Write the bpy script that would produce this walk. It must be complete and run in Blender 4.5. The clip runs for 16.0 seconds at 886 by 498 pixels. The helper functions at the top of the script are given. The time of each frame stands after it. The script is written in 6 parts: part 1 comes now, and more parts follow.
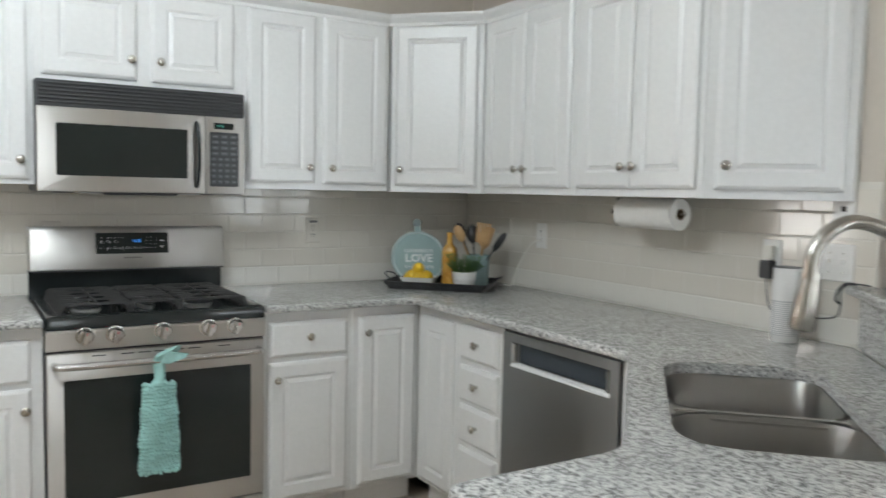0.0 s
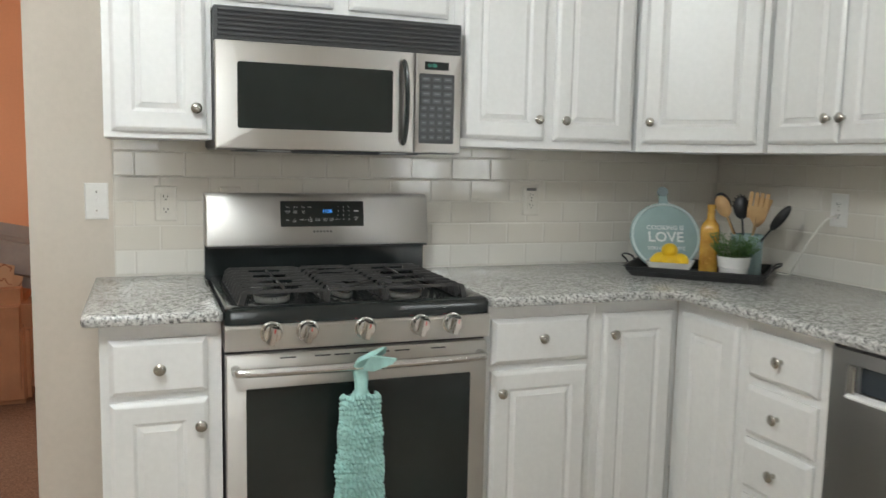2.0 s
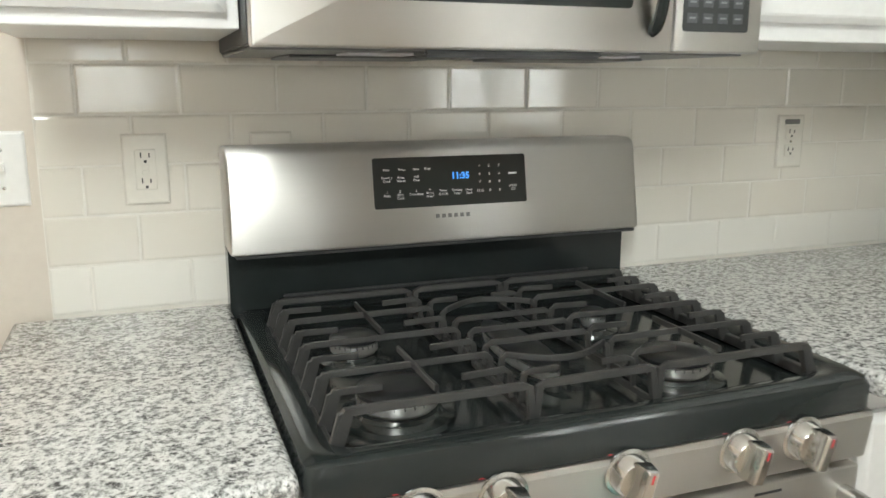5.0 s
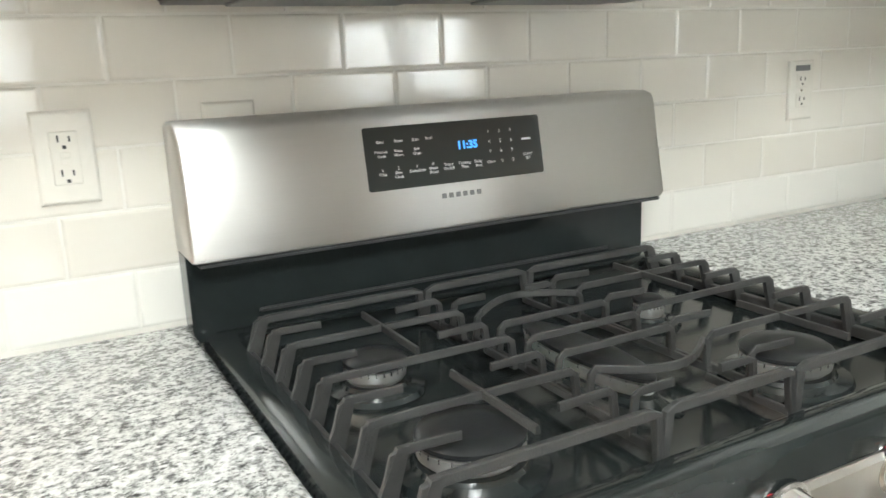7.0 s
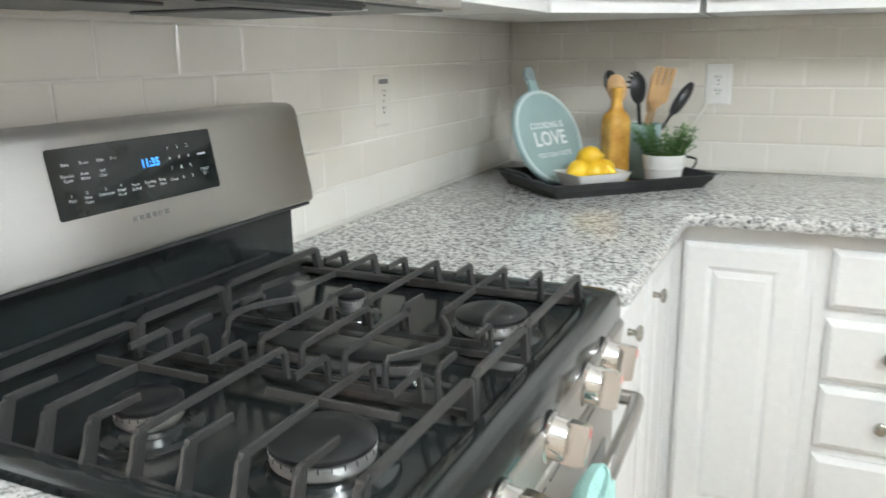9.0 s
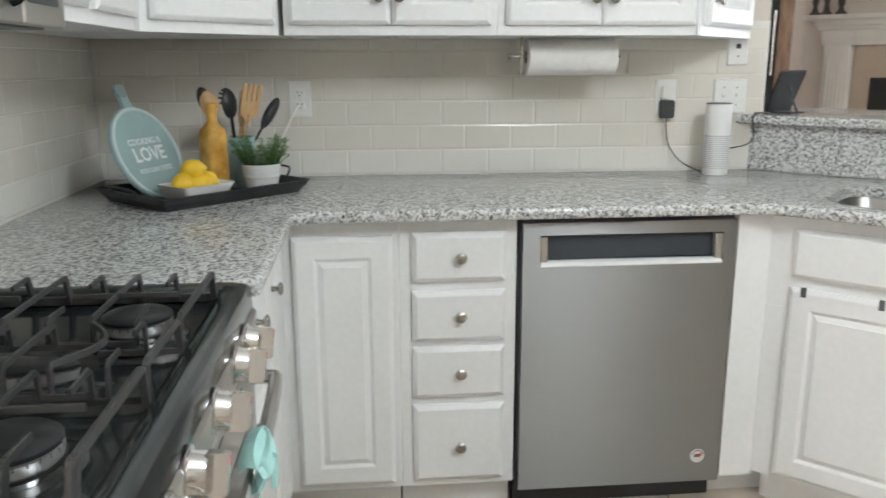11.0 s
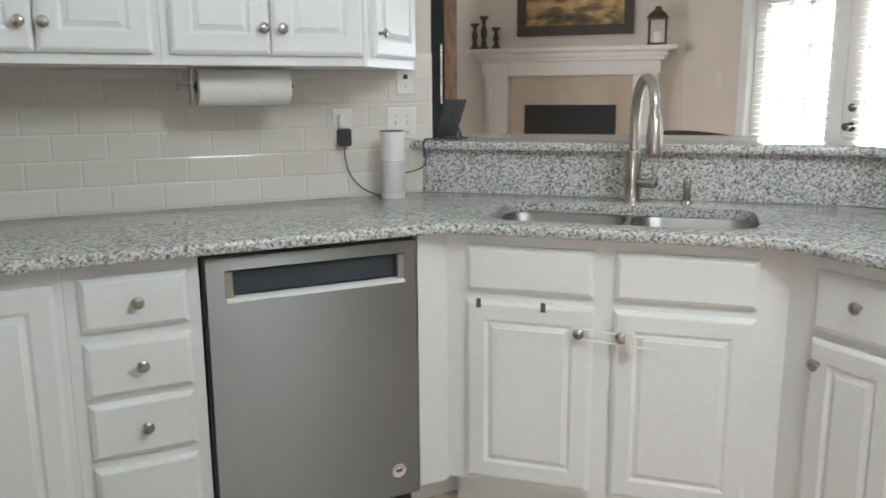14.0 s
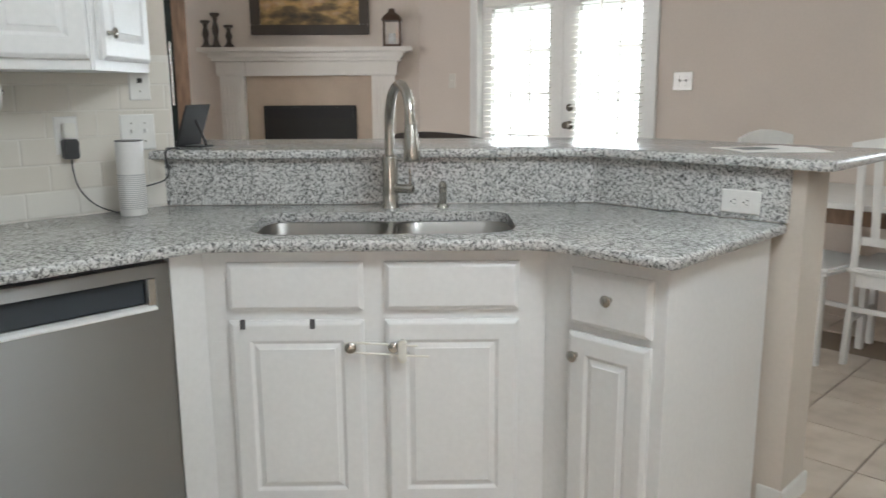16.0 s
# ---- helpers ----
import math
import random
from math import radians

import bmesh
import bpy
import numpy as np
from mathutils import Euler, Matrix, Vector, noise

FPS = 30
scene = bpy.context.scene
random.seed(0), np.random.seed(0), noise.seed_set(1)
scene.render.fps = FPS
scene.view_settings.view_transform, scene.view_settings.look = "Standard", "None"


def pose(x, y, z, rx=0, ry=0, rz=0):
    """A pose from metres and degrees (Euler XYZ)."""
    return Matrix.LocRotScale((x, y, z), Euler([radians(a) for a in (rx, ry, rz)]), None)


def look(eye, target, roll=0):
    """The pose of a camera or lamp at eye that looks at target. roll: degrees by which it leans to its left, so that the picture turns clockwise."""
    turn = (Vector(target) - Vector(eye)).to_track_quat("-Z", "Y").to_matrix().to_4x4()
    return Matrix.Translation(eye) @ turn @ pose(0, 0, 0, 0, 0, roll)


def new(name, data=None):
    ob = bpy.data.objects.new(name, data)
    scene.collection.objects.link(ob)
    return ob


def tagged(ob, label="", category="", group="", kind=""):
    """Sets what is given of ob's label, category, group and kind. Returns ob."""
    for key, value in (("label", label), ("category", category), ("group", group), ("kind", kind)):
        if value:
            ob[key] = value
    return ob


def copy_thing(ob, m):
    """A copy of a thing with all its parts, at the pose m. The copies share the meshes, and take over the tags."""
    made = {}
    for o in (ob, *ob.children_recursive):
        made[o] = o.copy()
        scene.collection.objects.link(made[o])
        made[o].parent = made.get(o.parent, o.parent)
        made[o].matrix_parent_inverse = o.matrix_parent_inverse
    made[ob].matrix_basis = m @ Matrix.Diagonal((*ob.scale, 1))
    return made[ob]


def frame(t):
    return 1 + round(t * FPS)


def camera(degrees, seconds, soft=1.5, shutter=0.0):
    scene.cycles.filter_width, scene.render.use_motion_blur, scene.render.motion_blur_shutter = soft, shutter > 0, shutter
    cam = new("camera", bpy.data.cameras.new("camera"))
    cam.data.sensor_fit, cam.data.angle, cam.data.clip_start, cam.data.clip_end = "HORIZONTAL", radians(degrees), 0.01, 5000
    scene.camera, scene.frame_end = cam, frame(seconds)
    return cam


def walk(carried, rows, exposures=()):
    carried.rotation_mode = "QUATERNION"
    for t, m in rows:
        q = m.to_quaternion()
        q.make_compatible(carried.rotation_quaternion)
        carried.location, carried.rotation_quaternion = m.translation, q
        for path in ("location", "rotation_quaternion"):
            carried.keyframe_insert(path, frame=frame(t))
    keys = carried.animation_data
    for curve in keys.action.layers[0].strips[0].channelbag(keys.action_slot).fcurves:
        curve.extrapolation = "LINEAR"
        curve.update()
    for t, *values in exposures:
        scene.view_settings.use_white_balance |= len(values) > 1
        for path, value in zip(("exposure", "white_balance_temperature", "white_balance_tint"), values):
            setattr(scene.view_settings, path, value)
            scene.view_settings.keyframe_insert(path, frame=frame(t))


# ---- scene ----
cam = camera(58.4, 16.0, shutter=0.4)
PATH = [
    (0, (-0.615, -3.6, 1.361), (0.424, -1.897, 1.219), 1.2),
    (0.5, (-0.602, -3.429, 1.354), (0.259, -1.629, 1.214), 1.4),
    (1, (-0.599, -3.269, 1.331), (0.192, -1.442, 1.145), 1.2),
    (1.5, (-0.584, -3.032, 1.327), (0.153, -1.187, 1.097), 1.2),
    (2, (-0.565, -2.786, 1.315), (0.133, -0.925, 1.092), 1.2),
    (2.5, (-0.568, -2.522, 1.327), (0.098, -0.649, 1.106), 1.0),
    (3, (-0.534, -2.252, 1.314), (0.134, -0.382, 1.082), 0.9),
    (3.5, (-0.5, -2.014, 1.306), (0.184, -0.148, 1.078), 1.0),
    (4, (-0.514, -1.77, 1.304), (0.181, 0.071, 0.945), 0.9),
    (4.5, (-0.503, -1.573, 1.3), (0.163, 0.271, 0.904), 0.6),
    (5, (-0.502, -1.401, 1.294), (0.18, 0.433, 0.882), 0.0),
    (5.2, (-0.518, -1.36, 1.286), (0.16, 0.474, 0.862), -0.4),
    (7.3, (-0.555, -1.056, 1.249), (0.435, 0.615, 0.771), -2.2),
    (7.5, (-0.556, -1.028, 1.251), (0.507, 0.59, 0.752), -1.7),
    (8, (-0.623, -0.939, 1.282), (0.707, 0.452, 0.736), -0.9),
    (8.5, (-0.689, -0.9, 1.276), (0.92, 0.175, 0.77), -0.9),
    (9, (-0.799, -0.91, 1.274), (0.964, -0.098, 0.79), -0.8),
    (9.5, (-0.905, -0.92, 1.284), (0.956, -0.361, 0.813), -0.4),
    (10, (-0.958, -0.891, 1.291), (0.967, -0.61, 0.827), -0.4),
    (10.2, (-0.977, -0.876, 1.29), (0.96, -0.703, 0.823), -0.3),
    (12.3, (-0.958, -0.899, 1.265), (0.917, -1.454, 0.847), -0.7),
    (12.5, (-0.962, -0.904, 1.267), (0.899, -1.505, 0.848), -0.7),
    (13, (-0.958, -0.91, 1.266), (0.865, -1.618, 0.85), -0.7),
    (13.5, (-0.962, -0.922, 1.272), (0.831, -1.711, 0.866), -0.6),
    (14, (-0.964, -0.929, 1.28), (0.785, -1.819, 0.892), -0.4),
    (14.5, (-0.963, -0.947, 1.291), (0.725, -1.948, 0.901), -0.5),
    (15, (-0.933, -0.959, 1.291), (0.672, -2.086, 0.9), -0.4),
    (15.5, (-0.877, -0.954, 1.301), (0.616, -2.224, 0.907), -0.3),
    (16, (-0.859, -0.926, 1.307), (0.507, -2.331, 0.909), -0.3),
]
walk(cam, [(t, look(eye, target, roll)) for t, eye, target, roll in PATH],
     [(0.0, -0.58, 6400, 10), (1.0, -0.55, 6500, 10), (2.5, -0.39, 6800, 10), (3.5, -0.22, 6800, 8), (4.5, 0.0, 6900, 8), (5.0, 0.10, 6900, 8), (7.5, 0.74, 6600, 8),
      (8.5, 0.76, 6500, 9), (9.0, 0.52, 6400, 10), (10.0, 0.13, 6400, 10), (12.5, -0.33, 6400, 10), (13.0, -0.40, 6400, 10), (14.0, -0.45, 6350, 10), (15.0, -0.54, 6350, 10), (16.0, -0.54, 6330, 10)])

# ---- world, sun, lights ----
world = bpy.data.worlds.new("world")
scene.world = world
world.use_nodes = True
wn = world.node_tree.nodes
sky = wn.new("ShaderNodeTexSky")
sky.sky_type, sky.sun_disc = "NISHITA", False
sky.sun_elevation, sky.sun_rotation = radians(50), radians(200)
world.node_tree.links.new(sky.outputs[0], wn["Background"].inputs[0])
wn["Background"].inputs[1].default_value = 0.12


def lamp(name, kind, m, energy, color, size=1.0, size_y=None, angle=None):
    data = bpy.data.lights.new(name, kind)
    data.energy, data.color = energy, color
    if kind == "AREA":
        data.shape, data.size, data.size_y = "RECTANGLE", size, size_y or size
    if kind == "POINT":
        data.shadow_soft_size = size
    if kind == "SUN":
        data.angle = radians(angle)
    ob = new(name, data)
    ob.matrix_world = m
    return ob


lamp("sun", "SUN", look((0, 0, 10), (1.5, 6.0, 0)), 2.5, (1, 0.95, 0.88), angle=0.5)
# skylight through the french doors and the breakfast window
for x in (2.355, 3.17):
    lamp("skylight_doors", "AREA", look((x, -5.98, 1.08), (x - 0.6, 0, 0.9)), 46, (0.85, 0.94, 1.0), 0.52, 1.6)
lamp("skylight_window", "AREA", look((-0.75, -5.98, 1.58), (-0.3, 0, 1.1)), 18, (0.85, 0.94, 1.0), 0.6, 1.1)
# added fill for the living room, set before an assumed, unseen opening
lamp("skylight_living", "AREA", look((-4.8, 2.6, 1.5), (0, 2.6, 0.8)), 110, (1.0, 0.96, 0.92), 1.4, 1.4)
# added fill that brightens the den's chimney wall, from an invented window
lamp("skylight_den", "AREA", look((4.6, 0.06, 1.6), (4.2, -4.0, 1.2)), 110, (0.95, 0.97, 1.0), 1.7, 1.2)
lamp("kitchen_bulb", "POINT", pose(-0.86, -2.0, 2.36), 114, (0.86, 0.945, 0.985), 0.28)


# ---- materials ----
class Mat:
    def __init__(self, name, rough=0.5, metal=0.0, color=(0.8, 0.8, 0.8)):
        self.m = bpy.data.materials.new(name)
        self.m.use_nodes = True
        self.nt = self.m.node_tree
        self.b = self.nt.nodes["Principled BSDF"]
        self.b.inputs["Base Color"].default_value = (*color, 1)
        self.b.inputs["Roughness"].default_value = rough
        self.b.inputs["Metallic"].default_value = metal
        self.coord = self.nt.nodes.new("ShaderNodeTexCoord")

    def node(self, kind, **inputs):
        n = self.nt.nodes.new("ShaderNode" + kind)
        for k, v in inputs.items():
            n.inputs[k.replace("_", " ")].default_value = v
        return n

    def link(self, a, b):
        self.nt.links.new(a, b)

    def noise(self, scale, detail=3.0, stretch=None, rough=0.5):
        n = self.node("TexNoise", Scale=scale, Detail=detail, Roughness=rough)
        if stretch:
            mp = self.node("Mapping")
            mp.inputs["Scale"].default_value = stretch
            self.link(self.coord.outputs["Object"], mp.inputs[0])
            self.link(mp.outputs[0], n.inputs["Vector"])
        else:
            self.link(self.coord.outputs["Object"], n.inputs["Vector"])
        return n.outputs["Fac"]

    def ramp(self, fac, stops, constant=False):
        r = self.node("ValToRGB")
        e = r.color_ramp.elements
        while len(e) < len(stops):
            e.new(0.5)
        for el, (p, c) in zip(e, stops):
            el.position, el.color = p, (*c, 1) if len(c) == 3 else c
        if constant:
            r.color_ramp.interpolation = "CONSTANT"
        self.link(fac, r.inputs[0])
        return r.outputs[0]

    def mix(self, fac, a, b, kind="MIX"):
        n = self.nt.nodes.new("ShaderNodeMix")
        n.data_type, n.blend_type = "RGBA", kind
        for s, v in ((n.inputs[0], fac), (n.inputs[6], a), (n.inputs[7], b)):
            if isinstance(v, (int, float)):
                s.default_value = v
            elif isinstance(v, tuple):
                s.default_value = (*v, 1)
            else:
                self.link(v, s)
        return n.outputs[2]

    def color(self, out):
        self.link(out, self.b.inputs["Base Color"])
        return self

    def vary(self, base, amount=0.06, scale=6.0, fine=60.0):
        lo = tuple(c * (1 - amount) for c in base)
        hi = tuple(min(1, c * (1 + amount * 0.6)) for c in base)
        a = self.ramp(self.noise(scale, 4), [(0.3, lo), (0.7, hi)])
        g = self.ramp(self.noise(fine, 2), [(0.3, (0.94, 0.94, 0.94)), (0.7, (1, 1, 1))])
        return self.color(self.mix(0.6, a, g, "MULTIPLY"))

    def bump(self, fac, strength=0.1, dist=0.002):
        n = self.node("Bump", Strength=strength, Distance=dist)
        self.link(fac, n.inputs["Height"])
        self.link(n.outputs[0], self.b.inputs["Normal"])
        return self

    def rough(self, fac, lo, hi):
        n = self.node("MapRange", To_Min=lo, To_Max=hi)
        self.link(fac, n.inputs[0])
        self.link(n.outputs[0], self.b.inputs["Roughness"])
        return self


def plain(name, color, rough=0.5, metal=0.0, amount=0.06, scale=8.0, bump=0.0, bscale=200.0):
    k = Mat(name, rough, metal)
    k.vary(color, amount, scale)
    if bump:
        k.bump(k.noise(bscale, 3), bump)
    return k.m


def granite():
    k = Mat("granite", 0.12)
    big = k.ramp(k.noise(122, 3.5, rough=0.6), [(0.34, (0.15, 0.15, 0.148)), (0.44, (0.40, 0.40, 0.388)), (0.52, (0.62, 0.62, 0.605)), (0.74, (0.80, 0.80, 0.78))])
    mid = k.ramp(k.noise(190, 2.0, rough=0.55), [(0.28, (0.10, 0.10, 0.10)), (0.37, (0.6, 0.6, 0.59)), (0.46, (1, 1, 1))])
    dark = k.ramp(k.noise(82, 3.0, (1.0, 1.5, 1.3), 0.65), [(0.33, (0.07, 0.07, 0.075)), (0.39, (0.42, 0.42, 0.42)), (0.43, (1, 1, 1))])
    c = k.mix(0.8, big, mid, "MULTIPLY")
    k.color(k.mix(0.9, c, dark, "MULTIPLY"))
    k.rough(k.noise(20), 0.08, 0.2)
    return k.m


def steel(name, color=(0.60, 0.585, 0.56), rough=0.3, stretch=(2, 2, 300), brushed=0.0):
    k = Mat(name, rough, 1.0)
    n = k.noise(3.0, 3, stretch)
    k.color(k.ramp(n, [(0.3, tuple(c * 0.975 for c in color)), (0.7, color)]))
    k.rough(k.noise(2.0, 3), rough - 0.02, rough + 0.03)
    if brushed:
        k.b.inputs["Anisotropic"].default_value = brushed
        tg = k.node("Tangent")
        tg.direction_type, tg.axis = "RADIAL", "X"
        k.link(tg.outputs[0], k.b.inputs["Tangent"])
    return k.m


def tile_glaze(name, a, b):
    k = Mat(name, 0.09)
    info = k.node("ObjectInfo")
    k.color(k.ramp(info.outputs["Random"], [(0.0, a), (1.0, b)]))
    k.bump(k.noise(11, 1.0), 0.16, 0.004)
    return k.m


def floor_tile_mat():
    k = Mat("beige_floor_tile", 0.35)
    info = k.node("ObjectInfo")
    base = k.ramp(k.noise(7, 5), [(0.25, (0.46, 0.38, 0.30)), (0.55, (0.60, 0.51, 0.42)), (0.8, (0.66, 0.58, 0.49))])
    tone = k.ramp(info.outputs["Random"], [(0, (0.88, 0.88, 0.88)), (1, (1, 1, 1))])
    k.color(k.mix(1.0, base, tone, "MULTIPLY"))
    k.bump(k.noise(40, 3), 0.08)
    return k.m


def carpet_mat():
    k = Mat("brown_carpet", 0.95)
    k.color(k.ramp(k.noise(120, 4, rough=0.7), [(0.3, (0.16, 0.085, 0.05)), (0.7, (0.36, 0.22, 0.14))]))
    k.bump(k.noise(300, 3), 0.8, 0.01)
    return k.m


def wood_mat(name, a, b, stretch=(20, 2, 2), rough=0.45):
    k = Mat(name, rough)
    k.color(k.ramp(k.noise(5, 5, stretch), [(0.3, a), (0.7, b)]))
    k.bump(k.noise(12, 3, stretch), 0.08, 0.001)
    return k.m


def glow(name, color, strength):
    k = Mat(name, color=(0.05, 0.05, 0.05))
    k.b.inputs["Emission Color"].default_value = (*color, 1)
    k.b.inputs["Emission Strength"].default_value = strength
    return k.m


def glass_mat(name, rough=0.0, tint=(1, 1, 1)):
    k = Mat(name, rough, color=tint)
    k.b.inputs["Transmission Weight"].default_value = 1.0
    k.b.inputs["IOR"].default_value = 1.45
    return k.m


WHITE = plain("white_cabinet_paint", (0.83, 0.83, 0.82), 0.33, amount=0.015, scale=3, bump=0.008, bscale=120)
WALL = plain("warm_beige_wall_paint", (0.63, 0.57, 0.50), 0.8, amount=0.03, scale=2, bump=0.12, bscale=160)
DENWALL = plain("taupe_wall_paint", (0.66, 0.58, 0.51), 0.8, amount=0.03, scale=2, bump=0.1, bscale=160)
ORANGE = plain("orange_wall_paint", (0.72, 0.36, 0.20), 0.8, amount=0.03, scale=2, bump=0.1)
CEIL = plain("white_ceiling_paint", (0.84, 0.83, 0.80), 0.9, bump=0.3, bscale=60)
TRIM = plain("white_trim_paint", (0.78, 0.77, 0.74), 0.35, amount=0.03)
GROUT = plain("pale_grout", (0.735, 0.705, 0.645), 0.9, bump=0.2)
DGROUT = plain("brown_floor_grout", (0.25, 0.19, 0.14), 0.95, bump=0.2)
GRANITE = granite()
STEEL = steel("satin_steel", (0.60, 0.59, 0.57), 0.26)
STEELV = steel("brushed_steel_warm", (0.60, 0.58, 0.55), 0.43, (1, 1, 400), 0.95)
DWSTEEL = steel("dishwasher_steel", (0.33, 0.335, 0.335), 0.36, (1, 1, 400), 0.9)
SINKST = steel("sink_steel", (0.60, 0.58, 0.55), 0.36, (40, 40, 3))
NICKEL = steel("satin_nickel", (0.48, 0.46, 0.42), 0.25, (20, 20, 20))
CHROME = plain("polished_metal", (0.75, 0.74, 0.72), 0.12, 1.0, amount=0.03)
TILE = tile_glaze("cream_tile_glaze", (0.69, 0.65, 0.58), (0.72, 0.68, 0.61))
TILEW = tile_glaze("lighter_tile_glaze", (0.745, 0.72, 0.665), (0.765, 0.74, 0.685))
FTILE = floor_tile_mat()
CARPET = carpet_mat()
BLACKEN = plain("black_enamel", (0.018, 0.022, 0.022), 0.13, amount=0.2, bump=0.02)
BLACKMAT = plain("black_plastic", (0.040, 0.041, 0.043), 0.42, amount=0.15, bump=0.05)
CAPM = plain("black_burner_cap_enamel", (0.016, 0.017, 0.018), 0.30, amount=0.2, scale=30, bump=0.1, bscale=400)
IRON = plain("cast_iron", (0.036, 0.035, 0.034), 0.5, amount=0.25, scale=30, bump=0.35, bscale=500)
BLACKGLASS = plain("black_glass", (0.014, 0.019, 0.018), 0.06, amount=0.1)

# ---- small builders ----
def thing(name, m, label, category, group=""):
    ob = new(name)
    ob.empty_display_size = 0.05
    ob.matrix_world = m
    return tagged(ob, label, category, group)


def mesh_of(name, bm, material, smooth=False, flat_up=False):
    if material.name.startswith(("brushed", "dishwasher")):
        uv = bm.loops.layers.uv.new("grain")
        for f in bm.faces:
            up = Vector((0, 1, 0)) if flat_up else Vector((0, 0, 1))
            for lp in f.loops:
                c = lp.vert.co
                lp[uv].uv = (c.dot(up), c.x + 0.3 * (c.z if flat_up else c.y))
    me = bpy.data.meshes.new(name)
    bmesh.ops.recalc_face_normals(bm, faces=bm.faces[:])
    bm.to_mesh(me)
    bm.free()
    me.materials.append(material)
    if smooth:
        for p in me.polygons:
            p.use_smooth = True
        me.set_sharp_from_angle(angle=radians(38))
    return me


def part(name, bm, material, parent=None, label="", m=None, smooth=False, flat_up=False):
    me = bm if isinstance(bm, bpy.types.Mesh) else mesh_of(name, bm, material, smooth, flat_up)
    ob = new(name, me)
    ob.parent = parent
    if m is not None:
        ob.matrix_basis = m
    if label:
        ob["label"] = label
    return ob


def solid(name, bm, material, label, category, kind="", group="", m=None, smooth=False):
    return tagged(part(name, bm, material, None, "", m, smooth), label, category, group, kind)


def box(x0, y0, z0, x1, y1, z1, bevel=0.0, seg=2, bm=None):
    own = bmesh.new()
    bmesh.ops.create_cube(own, size=1.0)
    for v in own.verts:
        v.co = Vector(((x0 + x1) / 2 + v.co.x * (x1 - x0), (y0 + y1) / 2 + v.co.y * (y1 - y0), (z0 + z1) / 2 + v.co.z * (z1 - z0)))
    if bevel:
        bmesh.ops.bevel(own, geom=own.edges[:], offset=bevel, segments=seg, affect="EDGES", clamp_overlap=True)
    return own if bm is None else join(bm, own)


def join(bm, other, m=None):
    me = bpy.data.meshes.new("tmp")
    if m is not None:
        bmesh.ops.transform(other, matrix=m, verts=other.verts[:])
    other.to_mesh(me)
    other.free()
    bm.from_mesh(me)
    bpy.data.meshes.remove(me)
    return bm


def rings(loops, close=True, cap_start=True, cap_end=True, bm=None):
    """Skin a row of equal-length loops of points."""
    bm = bm or bmesh.new()
    vs = [[bm.verts.new(p) for p in loop] for loop in loops]
    for a, b in zip(vs, vs[1:]):
        n = len(a)
        for i in range(n if close else n - 1):
            bm.faces.new((a[i], a[(i + 1) % n], b[(i + 1) % n], b[i]))
    if cap_start:
        bm.faces.new(vs[0][::-1])
    if cap_end:
        bm.faces.new(vs[-1])
    return bm


def lathe(profile, seg=24, m=None, bm=None, cap=True):
    loops = [[Vector((r * math.cos(a), r * math.sin(a), z)) for a in [2 * math.pi * i / seg for i in range(seg)]] for r, z in profile]
    if m is not None:
        loops = [[m @ p for p in l] for l in loops]
    return rings(loops, True, cap, cap, bm)


def tube(points, r, seg=10, bm=None, flat=None):
    pts = [Vector(p) for p in points]
    loops, up = [], None
    for i, p in enumerate(pts):
        d = (pts[min(i + 1, len(pts) - 1)] - pts[max(i - 1, 0)]).normalized()
        if up is None:
            up = Vector((0, 0, 1)) if abs(d.z) < 0.9 else Vector((1, 0, 0))
        side = d.cross(up).normalized()
        up = side.cross(d).normalized()
        rr = r[i] if isinstance(r, (list, tuple)) else r
        a, b = (flat if flat else (1, 1))
        loops.append([p + side * (rr * a * math.cos(2 * math.pi * k / seg)) + up * (rr * b * math.sin(2 * math.pi * k / seg)) for k in range(seg)])
    return rings(loops, bm=bm)


def bar(points, w, h, bm=None):
    """A bar of rectangular section along points; w across, h upright."""
    pts = [Vector(p) for p in points]
    loops = []
    for i, p in enumerate(pts):
        d = (pts[min(i + 1, len(pts) - 1)] - pts[max(i - 1, 0)])
        side = Vector((-d.y, d.x, 0))
        side = side.normalized() if side.length > 1e-6 else Vector((1, 0, 0))
        up = d.normalized().cross(side) * -1
        up = up if up.z >= 0 or abs(up.z) < 1e-6 else -up
        loops.append([p + side * w / 2 * a + up * h / 2 * b for a, b in ((-1, -0.8), (-0.75, -1), (0.75, -1), (1, -0.8), (0.8, 0.8), (0.55, 1), (-0.55, 1), (-0.8, 0.8))])
    return rings(loops, bm=bm)


def smooth_path(pts, n=6):
    pts = [Vector(p) for p in pts]
    out = []
    for i in range(len(pts) - 1):
        p0, p1, p2, p3 = pts[max(i - 1, 0)], pts[i], pts[i + 1], pts[min(i + 2, len(pts) - 1)]
        for k in range(n):
            t = k / n
            out.append(0.5 * (2 * p1 + (p2 - p0) * t + (2 * p0 - 5 * p1 + 4 * p2 - p3) * t * t + (3 * p1 - p0 - 3 * p2 + p3) * t ** 3))
    return out + [pts[-1]]


def inset_poly(poly, d):
    """Offset a counter-clockwise outline inwards by d."""
    n, out = len(poly), []
    for i in range(n):
        p0, p1, p2 = Vector(poly[i - 1]), Vector(poly[i]), Vector(poly[(i + 1) % n])
        a, b = (p1 - p0).normalized(), (p2 - p1).normalized()
        na, nb = Vector((-a.y, a.x)), Vector((-b.y, b.x))
        k = (na + nb) / max(0.2, 1 + na.dot(nb))
        out.append(p1 + k * d)
    return out


